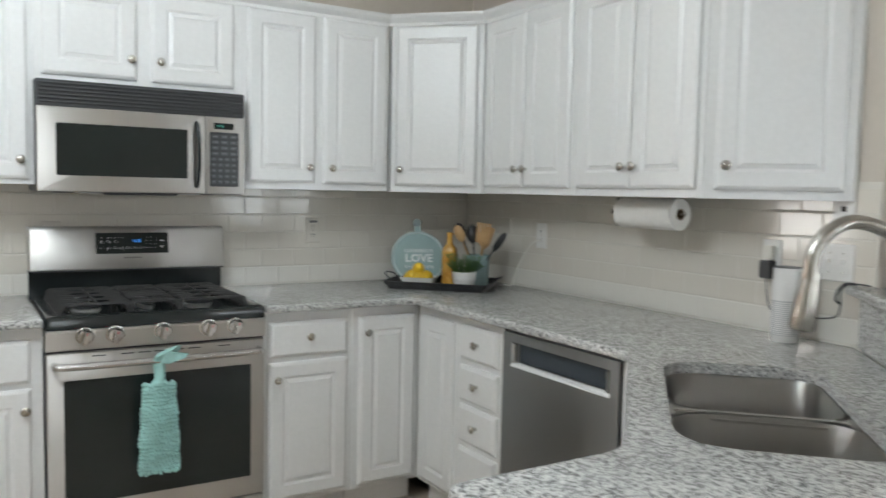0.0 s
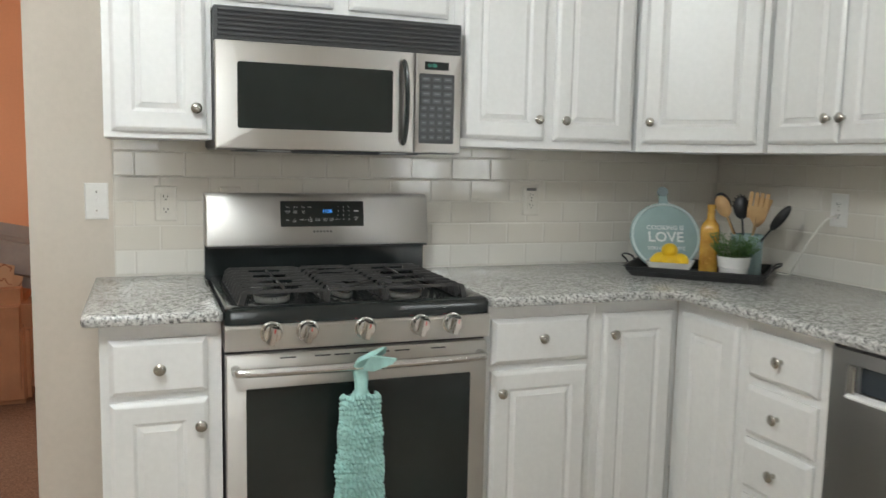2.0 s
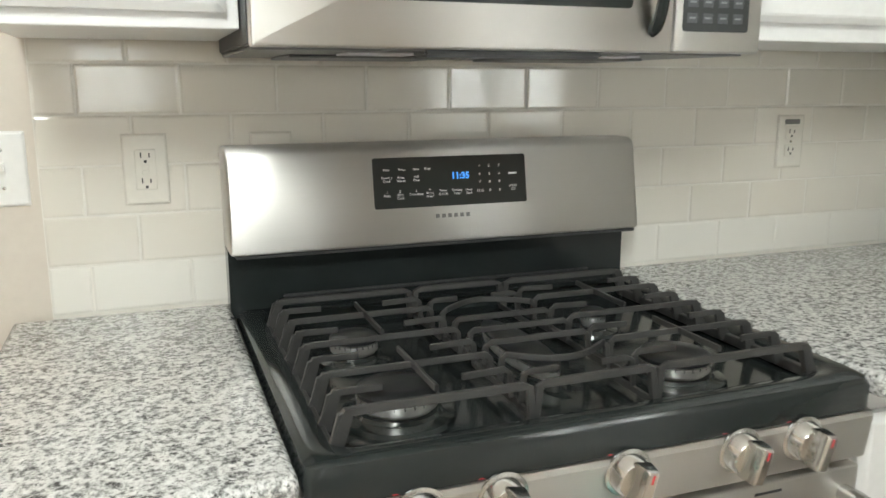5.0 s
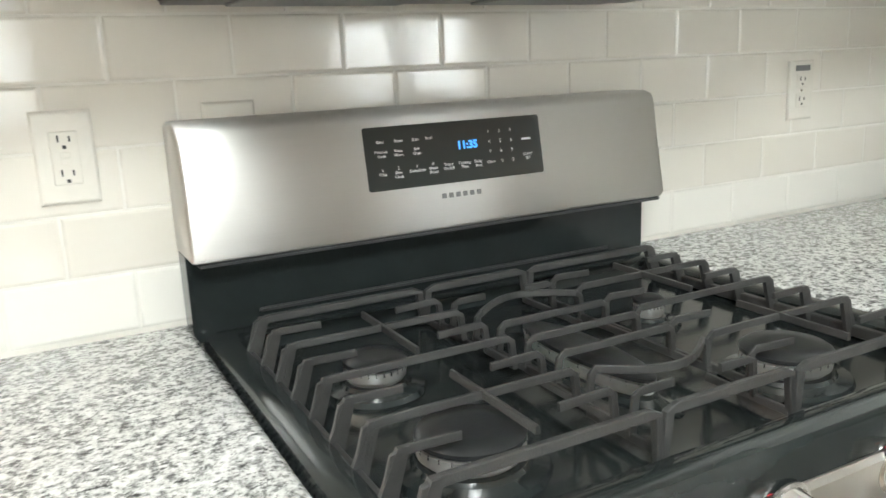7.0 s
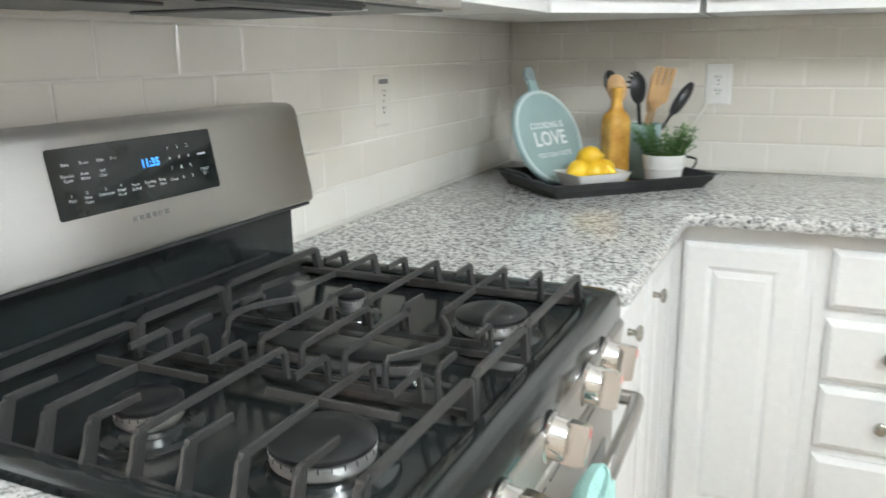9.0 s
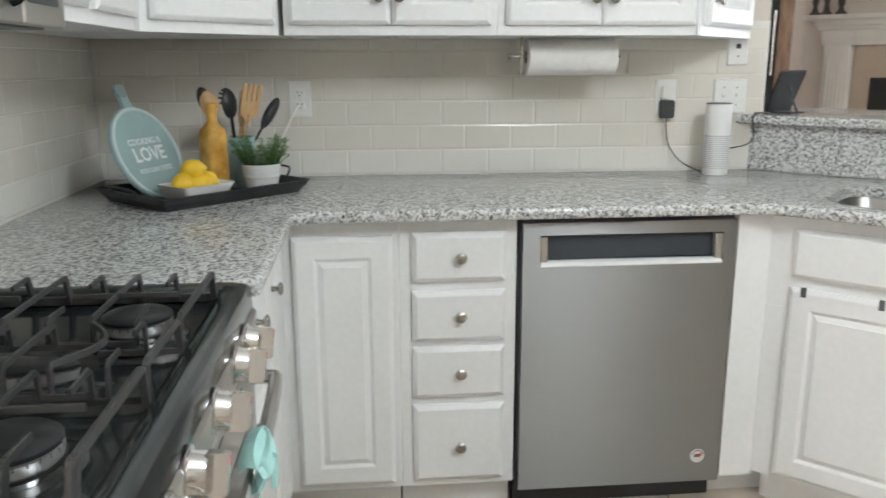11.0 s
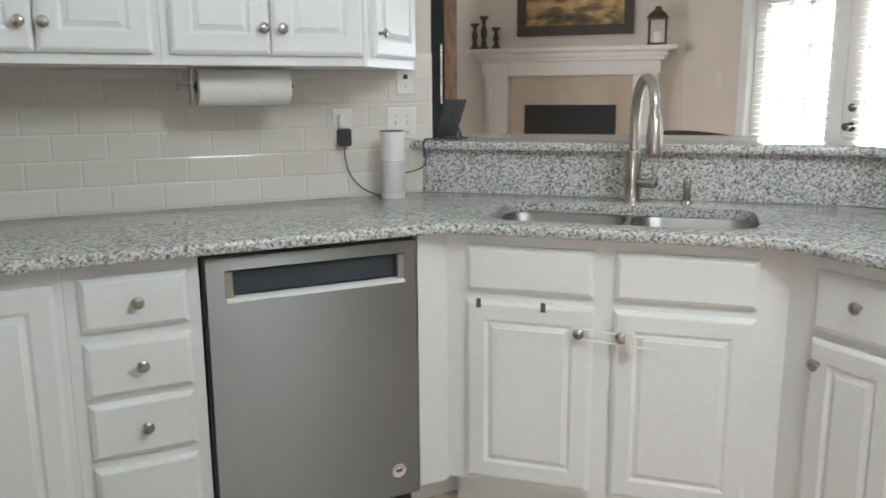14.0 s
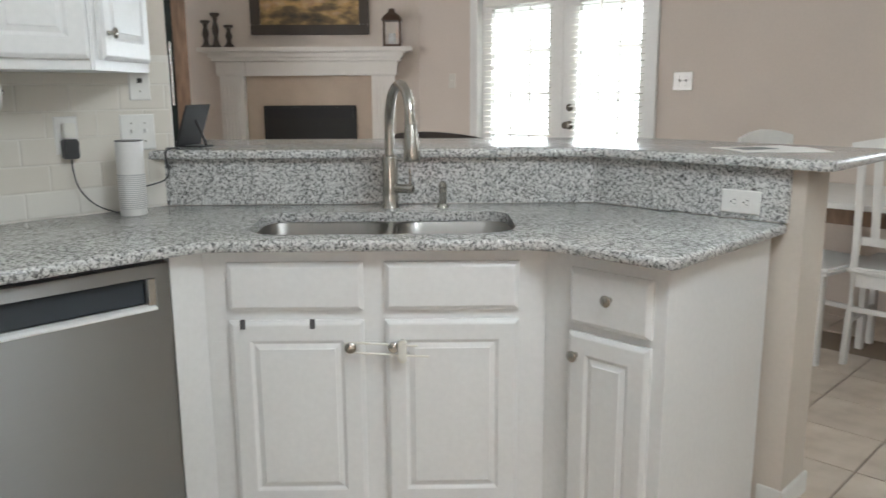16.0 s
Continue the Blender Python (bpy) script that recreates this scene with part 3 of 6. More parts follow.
# grates: bars with feet that drop into the well
GT = 0.948
ROWS = [-0.158 - 0.0575 * k for k in range(9)]
GX = {-1: (-0.327, -0.103), 1: (0.313, 0.079)}          # outer and inner ends of the side grates
def finger(bm, pts, w=0.0054, h=0.0082):
    bar(pts, w, h, bm)
def side_grate(side):
    g = bmesh.new()
    xo, xi = GX[side]
    xm = (xo + xi) / 2 - side * 0.006
    foot = lambda y: [(xo + side * 0.012, y, 0.903), (xo, y, GT - 0.004), (xo - side * 0.012, y, GT)]
    drop = lambda y: [(xi + side * 0.006, y, GT), (xi, y, GT - 0.005), (xi - side * 0.003, y, 0.914)]
    for i, y in enumerate(ROWS):
        if i in (0, 8):
            finger(g, foot(y) + [(xi + side * 0.010, y, GT), (xi, y, GT - 0.003), (xi - side * 0.004, y, 0.900)], 0.0088, 0.0098)
        elif i % 2 == 0:
            finger(g, foot(y) + drop(y), 0.0060)
        else:
            finger(g, foot(y) + [(xo - side * 0.062, y, GT - 0.001)])
            finger(g, [(xi + side * 0.062, y, GT - 0.002)] + drop(y))
        # wedge foot on the outer rail
        t_ = 0.0046 if i in (0, 8) else 0.0028
        q = [(xo - side * 0.014, GT + 0.003), (xo - side * 0.003, GT + 0.003), (xo + side * 0.020, 0.901), (xo + side * 0.001, 0.901)]
        rings([[(x, y - t_, z) for x, z in q], [(x, y + t_, z) for x, z in q]], bm=g)
    # lengthwise fingers over the two burners, the low outer rail and the low inner ties
    for a, b in ((-0.592, -0.443), (-0.367, -0.214)):
        finger(g, [(xm, a, GT + 0.0006), (xm, b, GT + 0.0006)])
    finger(g, [(xo + side * 0.013, ROWS[8] - 0.006, 0.9045), (xo + side * 0.013, ROWS[0] + 0.006, 0.9045)], 0.014, 0.013)
    for a, b in ((7, 5), (4, 3), (2, 1)):
        finger(g, [(xi - side * 0.003, ROWS[a] - 0.003, 0.9145), (xi - side * 0.003, ROWS[b] + 0.003, 0.9145)], 0.007, 0.008)
    return g
def centre_grate():
    g = bmesh.new()
    a, b = -0.090, 0.066
    for y in (ROWS[8], ROWS[0]):
        finger(g, [(a - 0.006, y, 0.900), (a, y, GT - 0.003), (a + 0.010, y, GT), (b - 0.010, y, GT), (b, y, GT - 0.003), (b + 0.006, y, 0.900)], 0.0088, 0.0098)
    for y in (-0.345, -0.403, -0.460):
        finger(g, [(a - 0.003, y, 0.914), (a, y, GT - 0.005), (a + 0.006, y, GT), (b - 0.006, y, GT), (b, y, GT - 0.005), (b + 0.003, y, 0.914)], 0.0060)
    for y0, d in ((-0.512, -0.036), (-0.292, 0.038)):
        arc = [(a + 0.006 + (b - a - 0.012) * k / 12, y0 + d * math.sin(math.pi * k / 12), GT) for k in range(13)]
        finger(g, [(a - 0.003, y0, 0.914), (a, y0, GT - 0.005), *arc, (b, y0, GT - 0.005), (b + 0.003, y0, 0.914)], 0.0060)
    for x, sg in ((a - 0.003, 1), (b + 0.003, -1)):
        finger(g, [(x, -0.516, 0.9145), (x, -0.288, 0.9145)], 0.007, 0.008)
        for y in (-0.575, -0.232):
            finger(g, [(x, y, 0.905), (x + sg * 0.004, y, GT - 0.004), (x + sg * 0.012, y, GT - 0.001), (x + sg * 0.050, y, GT - 0.001)])
        for y0, y1 in ((ROWS[8], -0.512), (-0.292, ROWS[0])):
            finger(g, [(x, y0, 0.904), (x, y1, 0.904)], 0.007, 0.008)
    return g
part("grate", side_grate(-1), IRON, RNG, "black cast iron grate")
part("grate", side_grate(1), IRON, RNG, "black cast iron grate")
part("grate", centre_grate(), IRON, RNG, "black cast iron grate")

# backguard
part("backguard_base", box(-0.388, -0.066, 0.90, 0.378, -0.012, 1.022, 0.004), BLACKEN, RNG, "glossy black enamel panel", smooth=True)
bmv = box(-0.30, -0.0705, 0.93, 0.30, -0.0655, 0.9365, 0.002)
part("vent_slot", bmv, BLACKMAT, RNG)
def console():
    prof = [(-0.006, 1.016), (-0.103, 1.016), (-0.111, 1.019), (-0.1135, 1.025), (-0.100, 1.10), (-0.0865, 1.176), (-0.080, 1.186), (-0.068, 1.190), (-0.02, 1.190), (-0.006, 1.186)]
    lp = []
    for x, d in ((-0.388, 0.004), (-0.386, 0.0012), (-0.382, 0.0), (0.375, 0.0), (0.379, 0.0012), (0.381, 0.004)):
        lp.append([(x, y + (d if y < -0.05 else -d), z + (d if z < 1.1 else -d)) for y, z in prof])
    return rings(lp)
con = part("console", console(), STEELV, RNG, "brushed steel backguard console", smooth=True)
part("console_lip", box(-0.379, -0.106, 1.010, 0.379, -0.02, 1.0155, 0.002), BLACKMAT, RNG)
TILTC = 10.1
cm = pose(0, -0.0960, 1.1235, 90 - TILTC + 0.0, 0, 0)     # local x across, local y up the console's face
def face(x0, y0, x1, y1, t=0.002, r=0.004):
    return slab(round_poly([(x0, y0), (x1, y0), (x1, y1), (x0, y1)], r, 3), -0.004, t)
dp = part("display_panel", face(-0.144, -0.044, 0.144, 0.0435, 0.0012), BLACKGLASS, RNG, "black glass control panel", cm)


def text(body, size, x, y, mat, parent, m, name="lettering", align="CENTER", z=0.0018, bold=0.0):
    cu = bpy.data.curves.new(name, "FONT")
    cu.body, cu.size, cu.align_x, cu.align_y = body, size, align, "CENTER"
    cu.offset = bold
    cu.resolution_u = 2
    tmp = bpy.data.objects.new(name, cu)
    scene.collection.objects.link(tmp)
    me = bpy.data.meshes.new_from_object(tmp.evaluated_get(bpy.context.evaluated_depsgraph_get()))
    bpy.data.objects.remove(tmp)
    me.materials.clear()
    me.materials.append(mat)
    ob = new(name, me)
    ob.parent = parent
    ob.matrix_basis = m @ pose(x, y, z)
    return ob


LEGEND = plain("pale_legend_print", (0.75, 0.76, 0.78), 0.6)
BLUE = glow("blue_clock_digits", (0.02, 0.30, 1.0), 1.3)
TEAL = glow("teal_clock_digits", (0.06, 0.75, 0.55), 0.8)
RED = plain("red_marker_paint", (0.75, 0.05, 0.06), 0.5)
GREYP = plain("dark_grey_print", (0.15, 0.145, 0.14), 0.5)
ID = Matrix()
L = 0.0062
for body, x, y in (("Bake", -0.120, 0.0225), ("Roast", -0.092, 0.0225), ("Bake", -0.066, 0.0225), ("Broil", -0.045, 0.0225), ("Favorite\nCook", -0.120, 0.006), ("Keep\nWarm", -0.094, 0.006), ("Self\nClean", -0.066, 0.006),
                   ("1\nPizza", -0.121, -0.019), ("2\nSlow\nCook", -0.097, -0.021), ("3\nDehydrate", -0.068, -0.018), ("4\nBread\nProof", -0.043, -0.020), ("Timer\nOn/Off", -0.018, -0.020), ("Cooking\nTime", 0.008, -0.020), ("Delay\nStart", 0.031, -0.020), ("Clock", 0.053, -0.020),
                   ("1", 0.053, 0.024), ("2", 0.072, 0.024), ("3", 0.091, 0.024), ("4", 0.053, 0.0095), ("5", 0.072, 0.0095), ("6", 0.091, 0.0095), ("7", 0.053, -0.005), ("8", 0.072, -0.005), ("9", 0.091, -0.005), ("0", 0.072, -0.020), ("0", 0.091, -0.020), ("START\nSET", 0.118, -0.017)):
    text(body, L * (1.15 if len(body) == 1 else 0.95), x, y, LEGEND, dp, ID)
part("lettering", box(0.110, 0.0075, 0.0012, 0.126, 0.0105, 0.0018), LEGEND, dp)
text("11:35", 0.0155, 0.016, 0.008, BLUE, dp, ID, "clock_digits", bold=0.0006)
# maker's mark: six plain bars
for k in range(6):
    part("badge_bar", box(-0.034 + k * 0.0115, -0.0645, -0.001, -0.034 + k * 0.0115 + 0.007, -0.0575, 0.0006), GREYP, RNG, m=cm)

# control panel and knobs
def front_panel():
    prof = [(-0.55, 0.869), (-0.655, 0.869), (-0.672, 0.866), (-0.676, 0.860), (-0.668, 0.80), (-0.664, 0.796), (-0.55, 0.796)]
    return rings([[(x, y, z) for y, z in prof] for x in (-0.379, 0.379)])
part("control_panel", front_panel(), STEELV, RNG, "brushed steel control panel")
def knob_body():
    b = lathe([(0.0265, 0), (0.0265, 0.004), (0.0255, 0.006), (0.0245, 0.019), (0.0225, 0.022), (0.001, 0.0225)], 32)
    grip = [[(sx * w, sy * l, z) for sx, sy in ((-1, -1), (1, -1), (1, 1), (-1, 1))] for w, l, z in ((0.0125, 0.0240, 0.018), (0.0115, 0.0245, 0.026), (0.0085, 0.0245, 0.040), (0.0065, 0.0225, 0.0445))]
    g = rings(grip)
    bmesh.ops.bevel(g, geom=g.edges[:], offset=0.0012, segments=2, affect="EDGES", clamp_overlap=True)
    return join(b, g)
kmesh = mesh_of("knob", knob_body(), CHROME, True)
mmesh = mesh_of("marker", box(-0.0015, 0.010, 0.0436, 0.0015, 0.0215, 0.0450, 0.0005, 1), RED)
for x in (-0.2585, -0.161, 0.0, 0.162, 0.261):
    km = pose(x, -0.6735, 0.846, 90 + 5, 0, 0) @ pose(0, 0, 0, 0, 0, -12)
    kb = part("control_knob", kmesh, CHROME, RNG, "polished steel knob with a red mark", km)
    part("marker", mmesh, RED, kb)
    part("knob_ring", lathe([(0.031, -0.001), (0.031, 0.0015), (0.026, 0.003)], 30), STEEL, RNG, m=km)
    part("knob_print", box(-0.030, 0.0275, 0.0005, -0.024, 0.0282, 0.001), RED, RNG, m=pose(x, -0.6735, 0.846, 90 + 5, 0, 0))

# oven door
def oven_door():
    return slab(round_poly([(-0.377, 0.18), (0.377, 0.18), (0.377, 0.786), (-0.377, 0.786)], 0.006, 3), 0, 0.03, 0.004)
od = part("oven_door", oven_door(), STEELV, RNG, "brushed steel oven door", pose(0, -0.635, 0, 90, 0, 0), True, True)
part("oven_window", slab(round_poly([(-0.325, 0.255), (0.325, 0.255), (0.325, 0.692), (-0.325, 0.692)], 0.004, 2), 0.02, 0.0312), BLACKGLASS, od, "dark oven window glass")
for k, (a, b) in enumerate(((-0.235, -0.19), (-0.14, -0.095), (-0.085, -0.04), (-0.03, 0.015), (0.03, 0.075), (0.09, 0.135), (0.20, 0.245))):
    part("vent_slot", box(a, 0.770, 0.028, b, 0.7745, 0.0308, 0.001, 1), BLACKMAT, od)
hp = [(-0.352, 0.0, 0.0), (-0.352, -0.034, 0.0), (-0.335, -0.046, 0.0), (-0.20, -0.052, 0.0), (0.0, -0.055, 0.0), (0.20, -0.052, 0.0), (0.335, -0.046, 0.0), (0.352, -0.034, 0.0), (0.352, 0.0, 0.0)]
part("oven_handle", tube(smooth_path(hp, 5), 0.0125, 14), STEEL, RNG, "long bowed steel oven handle", pose(0, -0.662, 0.748), True)
part("drawer", box(-0.377, -0.662, 0.065, 0.377, -0.63, 0.172, 0.004), STEELV, RNG, "brushed steel storage drawer")

# towel on the oven handle
AQUA = plain("aqua_chenille", (0.40, 0.67, 0.63), 0.9, amount=0.22, scale=25, bump=0.5, bscale=300)
TWL = thing("hand_towel", pose(-0.025, -0.722, 0.350), "aqua chenille hand towel tied over the oven handle", "towel")
rng = random.Random(3)
core = lathe([(0.028, 0.004), (0.055, 0.008), (0.058, 0.03), (0.056, 0.13), (0.050, 0.24), (0.044, 0.298), (0.031, 0.318), (0.019, 0.328)], 18)
for v in core.verts:
    v.co.y *= 0.30
part("towel_body", core, AQUA, TWL, smooth=True)
nub = bmesh.new()
for row in range(24):
    z = 0.006 + row * 0.0136
    w = 0.060 if z < 0.11 else 0.060 - (z - 0.11) / 0.21 * 0.014
    for k in range(19):
        a = math.pi + math.pi * (k - 1.5 + 0.5 * (row % 2)) / 15
        x = w * math.cos(a) * (1 + 0.04 * math.sin(row * 0.9))
        p = Vector((x, 0.30 * w * math.sin(a) - 0.003, z + rng.uniform(-0.003, 0.003)))
        d = Vector((0.9 * math.cos(a) + rng.uniform(-0.3, 0.3), min(-0.35, math.sin(a)) + rng.uniform(-0.2, 0.2), -0.75 + rng.uniform(-0.3, 0.3))).normalized() * rng.uniform(0.011, 0.0155)
        tube([p - d * 0.2, p + d * 0.35, p + d * 0.85, p + d], [0.0042, 0.0054, 0.0054, 0.0026], 6, nub)
tagged(part("chenille_pile", nub, AQUA, TWL, smooth=True), kind="stuff")
neck = []
for t, (x, y, z, wx, wy) in enumerate(((0.0, 0.0, 0.315, 0.027, 0.012), (0.003, 0.0, 0.335, 0.017, 0.011), (0.004, 0.002, 0.36, 0.019, 0.009), (0.0, 0.004, 0.39, 0.021, 0.008), (0.004, -0.008, 0.41, 0.024, 0.007), (0.018, -0.016, 0.428, 0.032, 0.009), (0.034, -0.006, 0.438, 0.036, 0.010), (0.044, 0.010, 0.432, 0.032, 0.008), (0.05, 0.022, 0.415, 0.026, 0.006))):
    neck.append([(x + wx * math.cos(a) * (1 + 0.12 * math.sin(5 * a)), y + wy * math.sin(a), z + 0.35 * wx * math.cos(a) * (t > 3)) for a in [2 * math.pi * k / 20 for k in range(20)]])
part("towel_neck", rings(neck), AQUA, TWL, "plain aqua cotton tie", smooth=True)
flap = rings([[(0.02, -0.028, 0.432), (0.10, -0.012, 0.414), (0.085, -0.016, 0.402), (0.03, -0.026, 0.388), (0.0, -0.028, 0.395)], [(0.022, -0.022, 0.436), (0.10, -0.009, 0.417), (0.088, -0.010, 0.401), (0.03, -0.02, 0.386), (0.0, -0.02, 0.395)]])
part("towel_flap", flap, AQUA, TWL)

# ---- microwave ----
MW = thing("microwave", pose(0, 0, 0), "stainless over-range microwave with a black vent and keypad", "microwave")
MY = -0.385
part("body", box(-0.378, MY + 0.002, 1.338, 0.378, -0.004, 1.7405, 0.003), BLACKMAT, MW)
vent = bmesh.new()
box(-0.379, MY - 0.012, 1.645, 0.379, MY + 0.001, 1.74, 0.003, bm=vent)
part("vent_panel", vent, BLACKMAT, MW, "black plastic vent panel")
for k in range(6):
    part("vent_louver", box(-0.368, MY - 0.019, 1.656 + k * 0.0135, 0.372, MY - 0.0115, 1.664 + k * 0.0135, 0.002, 1), BLACKMAT, MW)
md = part("door", slab(round_poly([(-0.377, 1.336), (0.2215, 1.336), (0.2215, 1.643), (-0.377, 1.643)], 0.005, 3), 0, 0.022, 0.004), STEELV, MW, "brushed steel microwave door", pose(0, MY, 0, 90, 0, 0), True, True)
part("door_window", slab(round_poly([(-0.315, 1.395), (0.152, 1.395), (0.152, 1.585), (-0.315, 1.585)], 0.008, 3), 0.015, 0.0232), BLACKGLASS, md, "dark glass window")
mp_ = part("control_panel", slab(round_poly([(0.2255, 1.336), (0.379, 1.336), (0.379, 1.643), (0.2255, 1.643)], 0.005, 3), 0, 0.022, 0.004), STEELV, MW, "brushed steel control panel", pose(0, MY, 0, 90, 0, 0), True, True)
part("display", slab(round_poly([(0.254, 1.594), (0.334, 1.594), (0.334, 1.619), (0.254, 1.619)], 0.002, 2), 0.015, 0.0228), BLACKGLASS, mp_, "small black display")
KEYGL = plain("satin_black_keypad", (0.016, 0.018, 0.019), 0.35, amount=0.1)
part("keypad", slab(round_poly([(0.237, 1.366), (0.354, 1.366), (0.354, 1.582), (0.237, 1.582)], 0.005, 2), 0.015, 0.0230), KEYGL, mp_, "black keypad")
text("11:35", 0.014, 0.279, 1.6065, TEAL, mp_, pose(0, 0, 0.0225), "clock_digits", z=0.001)
KEY = plain("grey_key_print", (0.065, 0.07, 0.075), 0.4)
DIM = plain("dim_legend_print", (0.22, 0.23, 0.24), 0.6)
for r in range(9):
    for c in range(3 if r < 4 else 4):
        x = (0.245 + c * 0.0365) if r < 4 else (0.244 + c * 0.027)
        w = 0.028 if r < 4 else 0.018
        z = 1.566 - r * 0.0225
        part("key", box(x, z - 0.008, 0.0225, x + w, z + 0.006, 0.0236, 0.0005, 1), KEY, mp_)
        part("key_legend", box(x + w * 0.2, z - 0.002, 0.0236, x + w * 0.8, z + 0.0005, 0.0239), DIM, mp_)
hpts = smooth_path([(0.187, 1.366, 0.02), (0.187, 1.378, 0.036), (0.190, 1.43, 0.045), (0.191, 1.49, 0.047), (0.190, 1.55, 0.045), (0.187, 1.600, 0.036), (0.187, 1.612, 0.02)], 4)
part("door_handle", tube(hpts, 0.0105, 12, flat=(1.0, 0.75)), BLACKEN, MW, "glossy black bowed handle", pose(0, MY, 0, 90, 0, 0), True)
UND = plain("grey_metal_underside", (0.22, 0.22, 0.22), 0.4, 0.7, amount=0.1)
part("bottom_panel", box(-0.374, -0.375, 1.3335, 0.374, -0.012, 1.3378, 0.001, 1), UND, MW, "grey metal underside")
for fx in (-0.30, 0.06):
    part("filter", box(fx, -0.22, 1.329, fx + 0.24, -0.04, 1.3333, 0.002, 1), UND, MW, "mesh grease filter")
    part("work_light", box(fx + 0.06, -0.33, 1.3305, fx + 0.16, -0.26, 1.3334, 0.001, 1), LEGEND, MW)
part("front_lip", box(-0.15, MY + 0.0, 1.326, 0.12, MY + 0.05, 1.3375, 0.004), BLACKMAT, MW)

# ---- dishwasher ----
DW = thing("dishwasher", pose(FX, -1.279, 0, 0, 0, -90), "stainless steel dishwasher with a recessed pocket handle", "dishwasher")
part("body", box(0.0, 0.03, 0.07, 0.600, 0.58, 0.878), BLACKMAT, DW)
def dw_door():
    w, z0, z1 = 0.596, 0.085, 0.866
    a, b, c, d = 0.050, 0.560, 0.752, 0.832
    bm = bmesh.new()
    V = lambda x, y, z: bm.verts.new((x, y, z))
    o = [V(0.003, 0, z0), V(w, 0, z0), V(w, 0, z1), V(0.003, 0, z1)]
    i = [V(a, 0, c), V(b, 0, c), V(b, 0, d), V(a, 0, d)]
    k = [V(a + 0.022, 0.034, c + 0.008), V(b - 0.022, 0.034, c + 0.008), V(b - 0.022, 0.034, d - 0.006), V(a + 0.022, 0.034, d - 0.006)]
    q = [V(0.003, 0.035, z0), V(w, 0.035, z0), V(w, 0.035, z1), V(0.003, 0.035, z1)]
    for m in range(4):
        n = (m + 1) % 4
        bm.faces.new((o[m], o[n], i[n], i[m]))
        bm.faces.new((i[m], i[n], k[n], k[m]))
        bm.faces.new((q[n], q[m], o[m], o[n])[::-1])
    bm.faces.new(k)
    bm.faces.new(q[::-1])
    return bm
part("door", dw_door(), DWSTEEL, DW, "brushed steel dishwasher door")
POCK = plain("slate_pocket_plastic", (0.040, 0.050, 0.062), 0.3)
# near-white, non-metal: the lip's bright reflection is put into its colour
LIPM = plain("lip_glint_white", (0.90, 0.90, 0.89), 0.2, 0.0, amount=0.01)
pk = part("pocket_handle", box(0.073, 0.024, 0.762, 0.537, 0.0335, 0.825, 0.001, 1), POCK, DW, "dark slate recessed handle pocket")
part("pocket_lip", rings([[(x, -0.0035, 0.7455), (x, -0.0035, 0.7500), (x, 0.006, 0.7555), (x, 0.020, 0.7585), (x, 0.020, 0.7455)] for x in (0.052, 0.558)]), LIPM, DW, "lower lip coloured near white for its reflected glint")
for x0, x1 in ((0.0505, 0.072), (0.538, 0.5595)):
    part("pocket_end", box(x0, 0.002, 0.757, x1, 0.012, 0.829, 0.002, 1), STEEL, DW)
part("toe_panel", box(0.0, 0.07, 0.002, 0.6, 0.10, 0.07), BLACKMAT, DW)
part("gasket", box(-0.004, 0.012, 0.085, 0.0025, 0.06, 0.878), BLACKMAT, DW)
part("top_gap", box(0.0, 0.036, 0.867, 0.6, 0.06, 0.879), BLACKMAT, DW)
STICK = plain("white_sticker_paper", (0.75, 0.74, 0.73), 0.5)
st = part("sticker", lathe([(0.0215, 0.0), (0.0215, 0.0008)], 28, Matrix.Rotation(radians(90), 4, "X")), STICK, DW, "round white maker's sticker", pose(0.530, -0.0005, 0.166))
part("sticker_mark", box(-0.010, -0.0014, -0.004, 0.008, -0.0009, 0.005, 0.0001, 1), GREYP, st)
part("sticker_mark", box(0.001, -0.0017, -0.001, 0.011, -0.0012, 0.007), RED, st)
for k in range(9):
    a = radians(20 + k * 17.5)
    part("sticker_print", box(-0.0014, -0.0014, -0.002, 0.0014, -0.0009, 0.002), GREYP, st, m=pose(0.0165 * math.cos(a), 0, 0.0165 * math.sin(a)))

# ---- sink, tap ----
SNK = thing("sink", Matrix(), "double-bowl undermount stainless steel kitchen sink", "sink")
def bowl_outline(s0, s1, n0, n1, r):
    return round_poly([(s0, n1), (s1, n1), (s1, n0), (s0, n0)], r, 6)
def bowl(s0, s1, n0, n1, depth):
    lp = []
    for d, z in ((-0.012, 0.8815), (0.0, 0.8815), (0.004, 0.876), (0.012, 0.86 - depth * 0.5), (0.022, 0.885 - depth + 0.02), (0.04, 0.885 - depth + 0.004), (0.07, 0.885 - depth)):
        q = bowl_outline(s0 + d, s1 - d, n0 - d, n1 + d, [max(0.02, 0.085 - d)] * 2 + [max(0.02, 0.12 - d)] * 2)
        lp.append([diag(n, s, z) for s, n in q])
    bm = rings(lp, True, False, True)
    bmesh.ops.solidify(bm, geom=bm.faces[:], thickness=0.0015)
    return bm
SM = -1.135
part("bowl", bowl(SM + 0.012, SS0 + 0.004, SN0 - 0.002, SN1 + 0.002, 0.20), SINKST, SNK, smooth=True)
part("bowl", bowl(SS1 - 0.004, SM - 0.012, SN0 - 0.002, SN1 + 0.002, 0.20), SINKST, SNK, smooth=True)
dv = box(-0.019, 0.0, -0.03, 0.019, SN0 - SN1 - 0.01, 0.0, 0.012, 5)
dp_ = diag(SN1 + 0.005, SM, 0.8845)
